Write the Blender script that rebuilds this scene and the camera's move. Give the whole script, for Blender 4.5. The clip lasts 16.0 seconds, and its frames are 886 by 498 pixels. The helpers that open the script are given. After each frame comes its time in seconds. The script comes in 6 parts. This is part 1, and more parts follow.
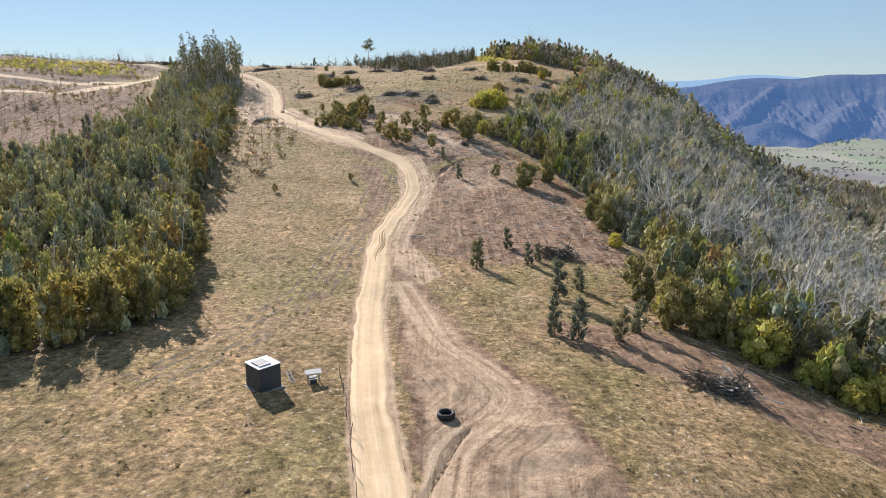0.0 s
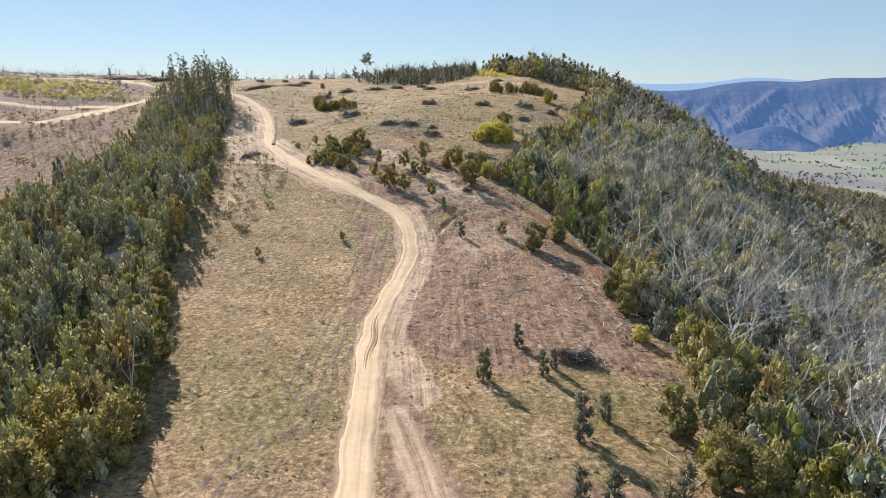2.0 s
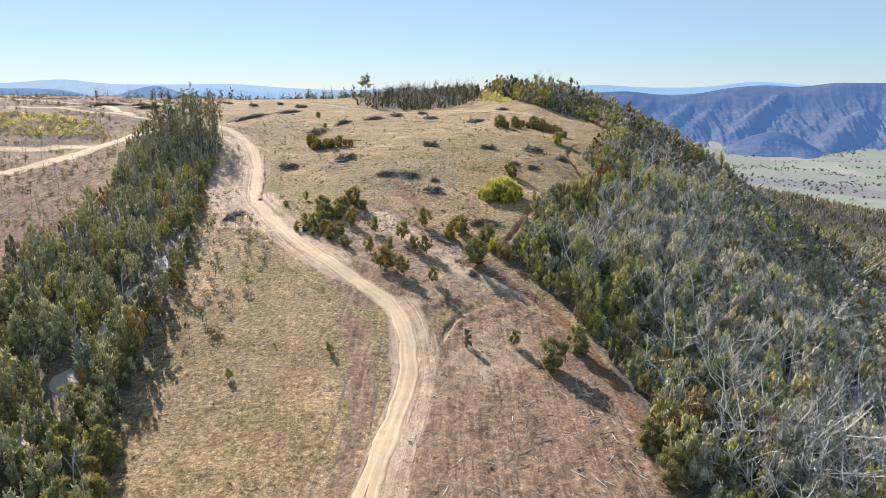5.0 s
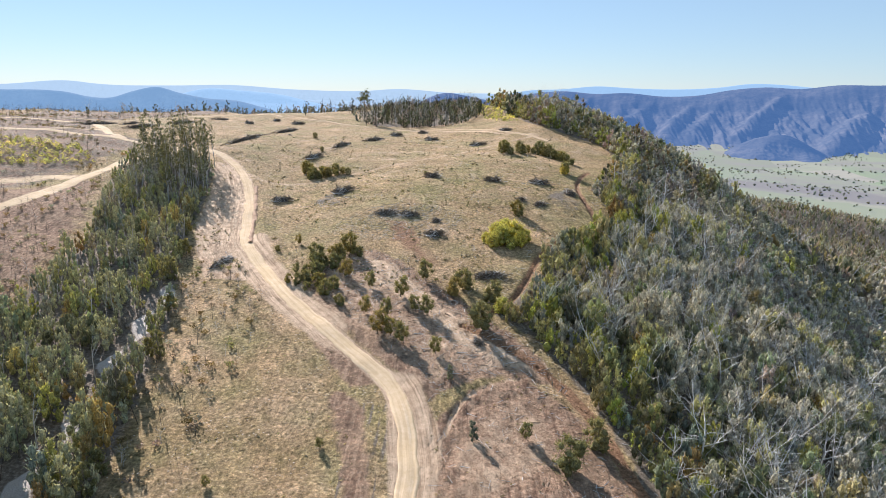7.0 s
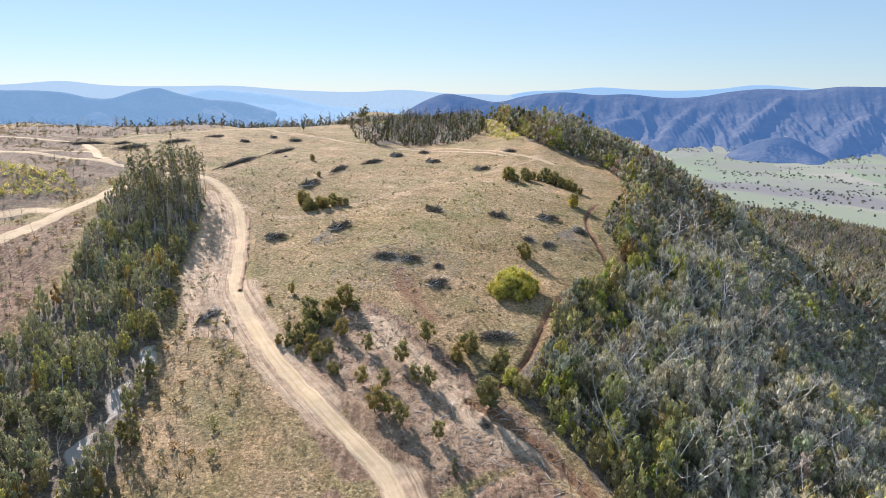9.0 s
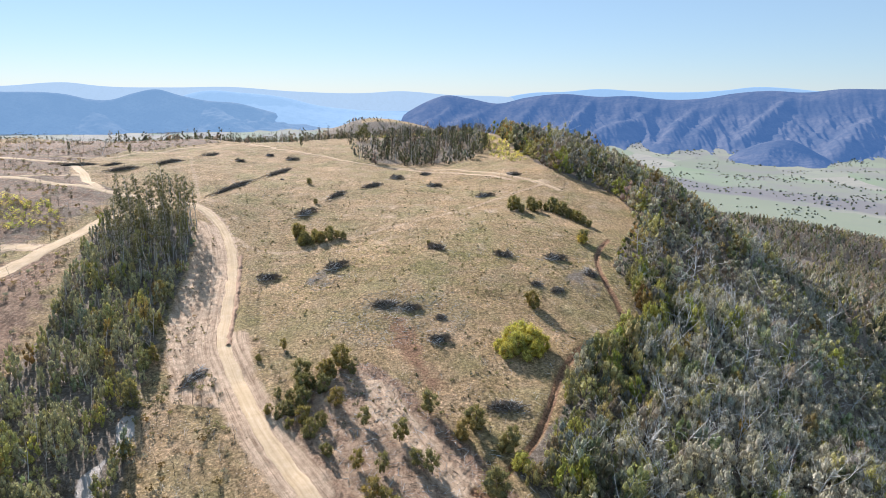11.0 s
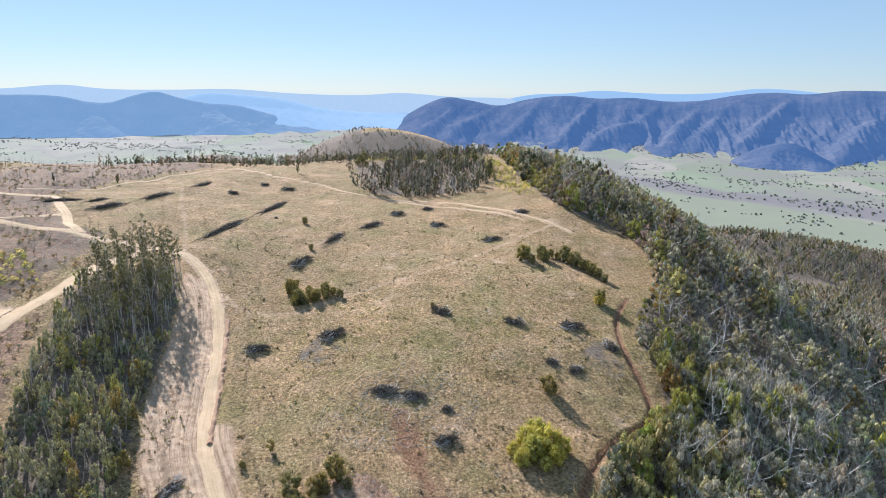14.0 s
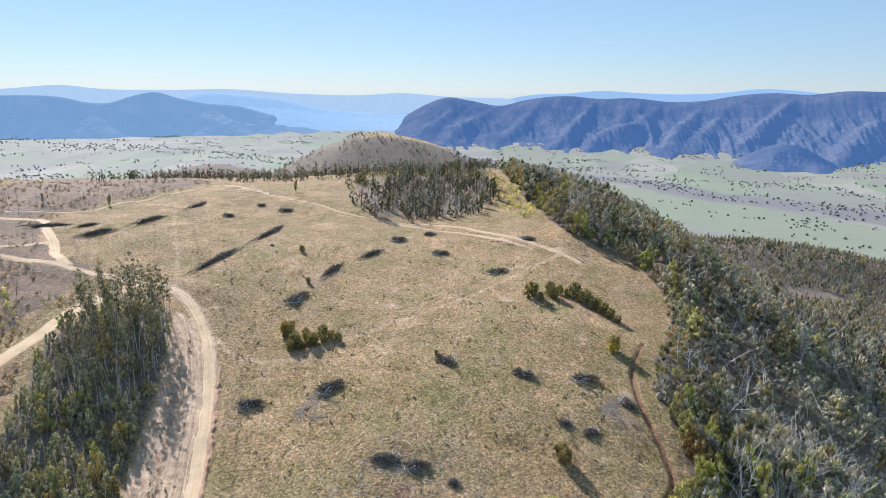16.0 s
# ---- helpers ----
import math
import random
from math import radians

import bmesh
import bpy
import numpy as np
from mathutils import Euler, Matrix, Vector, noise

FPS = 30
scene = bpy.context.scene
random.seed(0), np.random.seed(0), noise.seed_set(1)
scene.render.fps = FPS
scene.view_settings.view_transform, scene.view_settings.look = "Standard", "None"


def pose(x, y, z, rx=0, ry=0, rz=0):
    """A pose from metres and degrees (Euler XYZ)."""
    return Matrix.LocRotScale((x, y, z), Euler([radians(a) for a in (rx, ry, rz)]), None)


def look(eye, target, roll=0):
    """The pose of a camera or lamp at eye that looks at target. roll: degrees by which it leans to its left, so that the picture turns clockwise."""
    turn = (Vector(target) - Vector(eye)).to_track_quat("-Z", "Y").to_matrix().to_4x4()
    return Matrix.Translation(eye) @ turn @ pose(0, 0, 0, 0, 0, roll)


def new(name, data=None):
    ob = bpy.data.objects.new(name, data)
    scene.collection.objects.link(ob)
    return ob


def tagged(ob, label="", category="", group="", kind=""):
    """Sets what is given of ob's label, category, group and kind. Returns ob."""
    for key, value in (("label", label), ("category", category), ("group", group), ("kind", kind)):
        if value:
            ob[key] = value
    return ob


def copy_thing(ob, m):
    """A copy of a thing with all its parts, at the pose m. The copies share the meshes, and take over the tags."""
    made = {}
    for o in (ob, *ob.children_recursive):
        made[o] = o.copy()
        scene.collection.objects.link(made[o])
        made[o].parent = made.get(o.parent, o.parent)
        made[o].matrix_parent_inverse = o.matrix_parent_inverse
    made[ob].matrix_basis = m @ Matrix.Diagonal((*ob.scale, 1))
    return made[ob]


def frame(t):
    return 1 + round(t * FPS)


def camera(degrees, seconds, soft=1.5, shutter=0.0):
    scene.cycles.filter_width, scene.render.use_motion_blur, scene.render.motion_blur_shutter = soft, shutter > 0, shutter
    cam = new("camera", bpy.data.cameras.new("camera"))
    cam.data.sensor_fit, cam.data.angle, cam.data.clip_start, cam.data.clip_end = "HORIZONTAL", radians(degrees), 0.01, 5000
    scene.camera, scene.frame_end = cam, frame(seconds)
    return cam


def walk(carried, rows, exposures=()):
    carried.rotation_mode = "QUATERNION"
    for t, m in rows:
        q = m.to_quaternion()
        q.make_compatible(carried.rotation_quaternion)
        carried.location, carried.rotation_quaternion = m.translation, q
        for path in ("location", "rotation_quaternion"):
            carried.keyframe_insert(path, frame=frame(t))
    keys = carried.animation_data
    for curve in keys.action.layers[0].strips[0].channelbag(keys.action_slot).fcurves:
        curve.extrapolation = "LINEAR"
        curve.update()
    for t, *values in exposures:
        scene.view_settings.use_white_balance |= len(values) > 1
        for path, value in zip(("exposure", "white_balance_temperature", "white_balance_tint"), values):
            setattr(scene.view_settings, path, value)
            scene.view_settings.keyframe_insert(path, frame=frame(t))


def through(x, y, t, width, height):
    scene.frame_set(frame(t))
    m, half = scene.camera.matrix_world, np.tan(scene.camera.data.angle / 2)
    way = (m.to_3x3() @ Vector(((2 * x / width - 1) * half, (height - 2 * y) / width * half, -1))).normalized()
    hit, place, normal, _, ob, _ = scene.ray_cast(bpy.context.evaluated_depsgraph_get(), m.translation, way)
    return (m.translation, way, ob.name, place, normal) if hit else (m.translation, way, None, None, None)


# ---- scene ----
cam = camera(67.5, 16.0, soft=0.5)
METRES, EYE, TILT, LEAN, TURN = 155.0, 30.0, -13.3, 0.0, 0.0
ROWS = [
    (0.0, 0.0, 0.0, 0.0, -0.0, 0.0, -0.0),
    (0.5, -0.0003, 0.0244, 0.0238, -0.01, 0.0, -0.03),
    (1.0, -0.0006, 0.0485, 0.0471, 0.0, 0.02, -0.07),
    (1.5, -0.0008, 0.0716, 0.0706, 0.01, 0.03, -0.12),
    (2.0, -0.0012, 0.0937, 0.0932, 0.0, 0.03, -0.16),
    (2.5, -0.0018, 0.116, 0.1162, -0.0, 0.05, -0.21),
    (3.0, -0.0027, 0.1382, 0.1391, -0.01, 0.05, -0.27),
    (3.5, -0.0033, 0.1598, 0.1624, 0.0, 0.05, -0.32),
    (4.0, -0.0043, 0.1814, 0.1854, -0.01, 0.06, -0.37),
    (6.5, -0.009, 0.2876, 0.3001, 0.04, 0.04, -0.52),
    (7.0, -0.0102, 0.3087, 0.3229, 0.04, 0.04, -0.55),
    (7.5, -0.0112, 0.3295, 0.3459, 0.07, 0.02, -0.55),
    (8.0, -0.0127, 0.3504, 0.3686, 0.07, 0.02, -0.56),
    (8.5, -0.014, 0.3713, 0.3916, 0.07, 0.0, -0.59),
    (9.0, -0.0153, 0.3921, 0.4145, 0.08, -0.02, -0.6),
    (11.5, -0.0226, 0.4951, 0.5266, 0.12, -0.03, -0.68),
    (12.0, -0.0245, 0.5159, 0.5491, 0.12, -0.04, -0.68),
    (12.5, -0.0265, 0.5366, 0.5717, 0.12, -0.05, -0.68),
    (13.0, -0.0289, 0.5572, 0.5944, 0.12, -0.06, -0.67),
    (13.5, -0.0306, 0.5772, 0.6171, 0.14, -0.06, -0.65),
    (14.0, -0.0325, 0.5981, 0.6393, 0.16, -0.07, -0.63),
    (14.5, -0.0355, 0.619, 0.6619, 0.14, -0.09, -0.63),
    (15.0, -0.0379, 0.6392, 0.685, 0.15, -0.13, -0.63),
    (15.5, -0.0402, 0.6598, 0.7076, 0.16, -0.14, -0.63),
    (16.0, -0.0433, 0.6805, 0.7309, 0.15, -0.19, -0.63),
]
walk(cam, [(t, pose(0, 0, EYE, TILT, LEAN, TURN) @ pose(METRES * x, METRES * y, METRES * z, 90 + pitch, roll, yaw)) for t, x, y, z, yaw, pitch, roll in ROWS],
     [(0.0, 0.82, 6400, 15), (4.0, 0.97, 6300, 15), (7.0, 1.02, 6200, 15), (12.0, 0.98, 6050, 15), (16.0, 0.91, 5900, 15)])

# ---------------------------------------------------------------- daylight
SUN_TURN, SUN_UP = -29.0, 28.0
world = bpy.data.worlds.new("world")
scene.world = world
world.use_nodes = True
wn, wl = world.node_tree.nodes, world.node_tree.links
wn.clear()
sky = wn.new("ShaderNodeTexSky")
sky.sky_type, sky.sun_disc = "NISHITA", False
sky.sun_elevation, sky.sun_rotation = radians(SUN_UP), radians(SUN_TURN)
sky.altitude, sky.air_density, sky.dust_density, sky.ozone_density = 400, 0.95, 0.0, 3.2
wb = wn.new("ShaderNodeBackground")
wb.inputs["Strength"].default_value = 0.048
wo = wn.new("ShaderNodeOutputWorld")
haze = wn.new("ShaderNodeMix")
haze.data_type, haze.blend_type = "RGBA", "MIX"
haze.inputs[0].default_value = 0.42
haze.inputs[7].default_value = (5.8, 8.4, 10.5, 1)
wl.new(sky.outputs[0], haze.inputs[6])
wl.new(haze.outputs[2], wb.inputs["Color"])
wl.new(wb.outputs[0], wo.inputs["Surface"])
sun = new("sun", bpy.data.lights.new("sun", "SUN"))
sun.data.energy, sun.data.angle, sun.data.color = 5.0, radians(0.55), (1.0, 0.95, 0.88)
aim = Vector((-math.sin(radians(-SUN_TURN)) * math.cos(radians(SUN_UP)), math.cos(radians(SUN_TURN)) * math.cos(radians(SUN_UP)), math.sin(radians(SUN_UP))))
sun.matrix_world = look(aim * 400 + Vector((0, 200, 100)), Vector((0, 200, 100)))

# ---------------------------------------------------------------- materials
class Nodes:
    """A node material, built step by step."""

    def __init__(self, name):
        self.mat = bpy.data.materials.new(name)
        self.mat.use_nodes = True
        self.t = self.mat.node_tree
        self.t.nodes.clear()
        self.out = self.t.nodes.new("ShaderNodeOutputMaterial")

    def add(self, kind, **inputs):
        n = self.t.nodes.new(kind)
        for k, v in inputs.items():
            self.put(n, k.replace("_", " "), v)
        return n

    def put(self, n, key, v):
        slot = n.inputs[int(key)] if key.isdigit() else n.inputs[key]
        if isinstance(v, bpy.types.NodeSocket):
            self.t.links.new(v, slot)
        else:
            slot.default_value = v

    def place(self):
        return self.add("ShaderNodeNewGeometry").outputs["Position"]

    def stretch(self, vec, sx, sy, sz, turn=0.0):
        n = self.add("ShaderNodeMapping", Vector=vec)
        n.inputs["Scale"].default_value = (sx, sy, sz)
        n.inputs["Rotation"].default_value = (0, 0, radians(turn))
        return n.outputs[0]

    def noise(self, vec, scale, detail=4.0, rough=0.6):
        return self.add("ShaderNodeTexNoise", Vector=vec, Scale=scale, Detail=detail, Roughness=rough).outputs["Fac"]

    def cells(self, vec, scale, out="Distance"):
        return self.add("ShaderNodeTexVoronoi", Vector=vec, Scale=scale).outputs[out]

    def ramp(self, fac, *stops):
        n = self.add("ShaderNodeValToRGB", Fac=fac)
        e = n.color_ramp.elements
        while len(e) < len(stops):
            e.new(0.5)
        for el, (p, c) in zip(e, stops):
            el.position = p
            el.color = (*c, 1) if isinstance(c, tuple) else (c, c, c, 1)
        return n.outputs[0]

    def mix(self, fac, a, b, blend="MIX"):
        n = self.t.nodes.new("ShaderNodeMix")
        n.data_type, n.blend_type = "RGBA", blend
        for i, v in ((0, fac), (6, a), (7, b)):
            if isinstance(v, bpy.types.NodeSocket):
                self.t.links.new(v, n.inputs[i])
            else:
                n.inputs[i].default_value = (*v, 1) if isinstance(v, tuple) else v
        return n.outputs[2]

    def math(self, op, a, b=0.0, c=0.0):
        n = self.t.nodes.new("ShaderNodeMath")
        n.operation = op
        for i, v in enumerate((a, b, c)):
            if isinstance(v, bpy.types.NodeSocket):
                self.t.links.new(v, n.inputs[i])
            else:
                n.inputs[i].default_value = v
        return n.outputs[0]

    def attr(self, name):
        n = self.t.nodes.new("ShaderNodeAttribute")
        n.attribute_name = name
        return n

    def channels(self, name):
        return self.add("ShaderNodeSeparateColor", Color=self.attr(name).outputs["Color"]).outputs

    def bump(self, h, strength, dist):
        return self.add("ShaderNodeBump", Height=h, Strength=strength, Distance=dist).outputs[0]

    def surface(self, colour, rough=0.9, normal=None, metal=0.0, spec=0.2, glow=None, glow_by=0.0):
        p = self.add("ShaderNodeBsdfPrincipled", Roughness=rough, Metallic=metal)
        self.put(p, "Base Color", (*colour, 1) if isinstance(colour, tuple) else colour)
        p.inputs["Specular IOR Level"].default_value = spec
        if normal is not None:
            self.put(p, "Normal", normal)
        if glow is not None:
            self.put(p, "Emission Color", (*glow, 1) if isinstance(glow, tuple) else glow)
            p.inputs["Emission Strength"].default_value = glow_by
        self.t.links.new(p.outputs[0], self.out.inputs[0])
        return self.mat


def edge(n, mask, wob, lo=0.42, hi=0.58):
    """A mask with a ragged border."""
    v = n.math("ADD", mask, n.math("MULTIPLY", n.math("SUBTRACT", wob, 0.5), 0.7))
    return n.ramp(v, (lo, 0.0), (hi, 1.0))


def ground_material():
    n = Nodes("hill_ground")
    pos = n.place()
    a, b = n.channels("zone"), n.channels("cover")
    lane = n.attr("lane").outputs["Vector"]
    big, mid = n.noise(pos, 0.035, 4), n.noise(pos, 0.22, 5, 0.65)
    fine, grit = n.noise(pos, 1.6, 6, 0.7), n.noise(pos, 7.0, 4, 0.7)
    streak = n.noise(n.stretch(lane, 1.1, 0.05, 1.0), 1.0, 5, 0.65)
    warp = n.add("ShaderNodeVectorMath")
    warp.operation = "MULTIPLY_ADD"
    n.put(warp, "0", n.add("ShaderNodeTexNoise", Vector=pos, Scale=0.025, Detail=2.0).outputs["Color"])
    warp.inputs[1].default_value = (34, 34, 0)
    n.put(warp, "2", pos)
    sweep = n.noise(n.stretch(warp.outputs[0], 1.3, 0.2, 0.2, 24), 1.0, 6, 0.74)
    furrow = n.noise(n.stretch(pos, 1.25, 0.045, 0.1, -3), 1.0, 4, 0.6)
    straw = n.ramp(fine, (0.32, (0.20, 0.150, 0.088)), (0.5, (0.35, 0.270, 0.165)), (0.68, (0.50, 0.405, 0.270)))
    olive = n.ramp(fine, (0.32, (0.10, 0.092, 0.042)), (0.5, (0.215, 0.190, 0.092)), (0.68, (0.37, 0.320, 0.180)))
    grass = n.mix(n.ramp(mid, (0.42, 0.0), (0.64, 0.7)), straw, olive)
    grass = n.mix(n.ramp(big, (0.38, 0.0), (0.62, 0.5)), grass, n.mix(0.5, straw, (0.37, 0.29, 0.17)))
    blot = n.noise(pos, 0.085, 6, 0.7)
    grass = n.mix(n.ramp(blot, (0.5, 0.0), (0.62, 0.55)), grass, n.ramp(fine, (0.36, (0.27, 0.205, 0.135)), (0.64, (0.55, 0.45, 0.33))))
    grass = n.mix(n.ramp(blot, (0.36, 0.5), (0.46, 0.0)), grass, n.ramp(fine, (0.36, (0.075, 0.066, 0.030)), (0.64, (0.27, 0.22, 0.105))))
    lush = n.ramp(fine, (0.34, (0.085, 0.085, 0.028)), (0.5, (0.20, 0.190, 0.070)), (0.66, (0.36, 0.325, 0.145)))
    grass = n.mix(n.math("MULTIPLY", b[0], n.ramp(mid, (0.38, 0.0), (0.58, 0.85))), grass, lush)
    grass = n.mix(n.math("MULTIPLY", n.ramp(sweep, (0.51, 0.0), (0.60, 0.4)), n.ramp(big, (0.44, 0.4), (0.56, 1.0))), grass, (0.50, 0.40, 0.27))
    grass = n.mix(n.math("MULTIPLY", n.ramp(sweep, (0.39, 0.4), (0.48, 0.0)), n.ramp(mid, (0.4, 0.3), (0.58, 1.0))), grass, (0.14, 0.11, 0.062))
    grass = n.mix(n.ramp(n.cells(pos, 0.75), (0.0, 0.5), (0.2, 0.0)), grass, (0.085, 0.07, 0.035))
    soil = n.ramp(n.noise(pos, 0.9, 6, 0.75), (0.34, (0.125, 0.082, 0.060)), (0.5, (0.245, 0.172, 0.124)), (0.66, (0.43, 0.335, 0.255)))
    soil = n.mix(n.ramp(furrow, (0.5, 0.0), (0.62, 0.55)), soil, (0.40, 0.30, 0.22))
    soil = n.mix(n.ramp(furrow, (0.36, 0.6), (0.47, 0.0)), soil, (0.12, 0.078, 0.058))
    soil = n.mix(n.ramp(n.noise(pos, 0.08, 5, 0.65), (0.45, 0.0), (0.6, 0.5)), soil, (0.34, 0.255, 0.18))
    soil = n.mix(n.ramp(n.cells(pos, 1.7), (0.0, 0.7), (0.13, 0.0)), soil, (0.06, 0.042, 0.03))
    dust = n.ramp(n.mix(0.45, streak, n.noise(pos, 0.55, 6, 0.7)), (0.38, (0.32, 0.225, 0.16)), (0.48, (0.55, 0.42, 0.315)), (0.58, (0.74, 0.595, 0.46)))
    dust = n.mix(n.ramp(fine, (0.42, 0.0), (0.6, 0.5)), dust, (0.54, 0.41, 0.30))
    rut = n.mix(0.25, n.noise(n.stretch(lane, 1.5, 0.03, 1.0), 1.0, 6, 0.7), n.noise(pos, 0.35, 6, 0.7))
    dust = n.mix(n.ramp(rut, (0.40, 0.7), (0.49, 0.0)), dust, n.ramp(fine, (0.35, (0.15, 0.098, 0.062)), (0.65, (0.34, 0.24, 0.16))))
    dust = n.mix(n.ramp(rut, (0.54, 0.0), (0.62, 0.5)), dust, (0.70, 0.56, 0.42))
    dust = n.mix(1.0, dust, (1.0, 0.925, 0.84), "MULTIPLY")
    litter = n.ramp(fine, (0.3, (0.09, 0.07, 0.052)), (0.52, (0.21, 0.168, 0.13)), (0.7, (0.40, 0.335, 0.27)))
    red = n.ramp(fine, (0.36, (0.135, 0.072, 0.040)), (0.64, (0.42, 0.245, 0.145)))
    pale = n.ramp(grit, (0.3, (0.38, 0.32, 0.27)), (0.7, (0.68, 0.61, 0.55)))
    speck = n.ramp(n.noise(pos, 3.4, 4, 0.65), (0.34, 0.55), (0.46, 1.0), (0.56, 1.03), (0.68, 1.42))
    grain = n.ramp(n.noise(pos, 1.1, 9, 0.82), (0.39, (0.36, 0.345, 0.31)), (0.48, (0.84, 0.80, 0.73)), (0.53, (0.96, 0.90, 0.82)), (0.61, (1.65, 1.52, 1.36)))
    grass = n.mix(1.0, n.mix(0.6, grass, n.mix(1.0, grass, speck, "MULTIPLY")), grain, "MULTIPLY")
    wide = n.noise(pos, 0.05, 4, 0.6)
    grass = n.mix(1.0, grass, n.ramp(wide, (0.36, (0.88, 0.93, 0.76)), (0.46, (1.0, 0.98, 0.88)), (0.54, (1.04, 0.97, 0.90)), (0.64, (1.28, 1.18, 1.10))), "MULTIPLY")
    soil = n.mix(1.0, soil, n.mix(0.7, (1.18, 1.09, 1.06), n.mix(1.0, grain, (1.18, 1.09, 1.06), "MULTIPLY")), "MULTIPLY")
    chips = n.math("MULTIPLY", n.ramp(n.cells(pos, 1.15), (0.1, 1.0), (0.2, 0.0)), n.ramp(n.noise(pos, 0.13, 4, 0.6), (0.46, 0.0), (0.58, 0.8)))
    grass = n.mix(chips, grass, (0.64, 0.57, 0.47))
    grass = n.mix(1.0, grass, (1.08, 1.06, 1.10), "MULTIPLY")
    col = n.mix(edge(n, a[2], mid), grass, litter)
    col = n.mix(edge(n, a[1], mid), col, soil)
    col = n.mix(edge(n, a[0], n.mix(0.5, mid, fine)), col, dust)
    col = n.mix(edge(n, b[1], mid), col, red)
    col = n.mix(edge(n, b[2], mid), col, pale)
    relief = n.math("ADD", n.math("ADD", n.math("MULTIPLY", fine, 0.55), n.math("MULTIPLY", grit, 0.34)), n.math("ADD", n.math("MULTIPLY", sweep, 0.35), n.math("ADD", n.math("MULTIPLY", mid, 0.4), n.math("MULTIPLY", n.mix(a[1], streak, furrow), 0.5))))
    return n.surface(col, 0.95, n.bump(relief, 1.0, 0.75), spec=0.1)


def valley_material():
    n = Nodes("valley_pasture_hazed")
    pos = n.place()
    field = n.add("ShaderNodeTexVoronoi", Vector=n.stretch(pos, 1.0, 0.42, 0.0, 20), Scale=0.0052).outputs["Color"]
    pick = n.add("ShaderNodeSeparateColor", Color=field).outputs[0]
    col = n.ramp(pick, (0.1, (0.22, 0.235, 0.10)), (0.35, (0.32, 0.30, 0.19)), (0.6, (0.21, 0.27, 0.085)), (0.85, (0.36, 0.325, 0.235)))
    col = n.mix(n.ramp(n.noise(pos, 0.004, 6, 0.65), (0.45, 0.0), (0.6, 0.85)), col, (0.24, 0.205, 0.155))
    green, brown = (n.channels("cover")[k] for k in (0, 1))
    col = n.mix(n.ramp(green, (0.45, 0.0), (0.55, 0.9)), col, n.mix(n.noise(pos, 0.012, 4), (0.225, 0.255, 0.10), (0.27, 0.28, 0.13)))
    col = n.mix(n.ramp(n.math("ADD", brown, n.math("MULTIPLY", n.noise(pos, 0.012, 5), 0.6)), (0.55, 0.0), (0.9, 0.9)), col, (0.19, 0.15, 0.115))
    col = n.mix(n.ramp(n.noise(pos, 0.03, 5, 0.7), (0.45, 0.0), (0.75, 0.4)), col, (0.22, 0.24, 0.14))
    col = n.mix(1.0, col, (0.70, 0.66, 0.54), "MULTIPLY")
    # Dim blue emission stands for the air haze over the farmland.
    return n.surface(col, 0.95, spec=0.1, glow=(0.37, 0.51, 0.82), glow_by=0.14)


def road_material():
    n = Nodes("road_dirt")
    pos, lane = n.place(), n.attr("lane").outputs["Vector"]
    streak = n.noise(n.stretch(lane, 1.7, 0.035, 1.0), 1.0, 6, 0.6)
    fine = n.noise(pos, 1.1, 7, 0.72)
    col = n.ramp(n.mix(0.45, streak, n.noise(pos, 0.4, 6, 0.7)), (0.34, (0.44, 0.32, 0.195)), (0.48, (0.60, 0.46, 0.30)), (0.64, (0.73, 0.59, 0.42)))
    col = n.mix(n.ramp(fine, (0.35, 0.0), (0.7, 0.5)), col, (0.52, 0.38, 0.215))
    col = n.mix(n.ramp(n.noise(pos, 0.11, 3), (0.5, 0.0), (0.68, 0.5)), col, (0.60, 0.45, 0.27))
    col = n.mix(1.0, col, (0.98, 0.94, 0.92), "MULTIPLY")
    h = n.math("ADD", streak, n.math("MULTIPLY", fine, 0.5))
    return n.surface(col, 0.95, n.bump(h, 0.6, 0.14), spec=0.1)


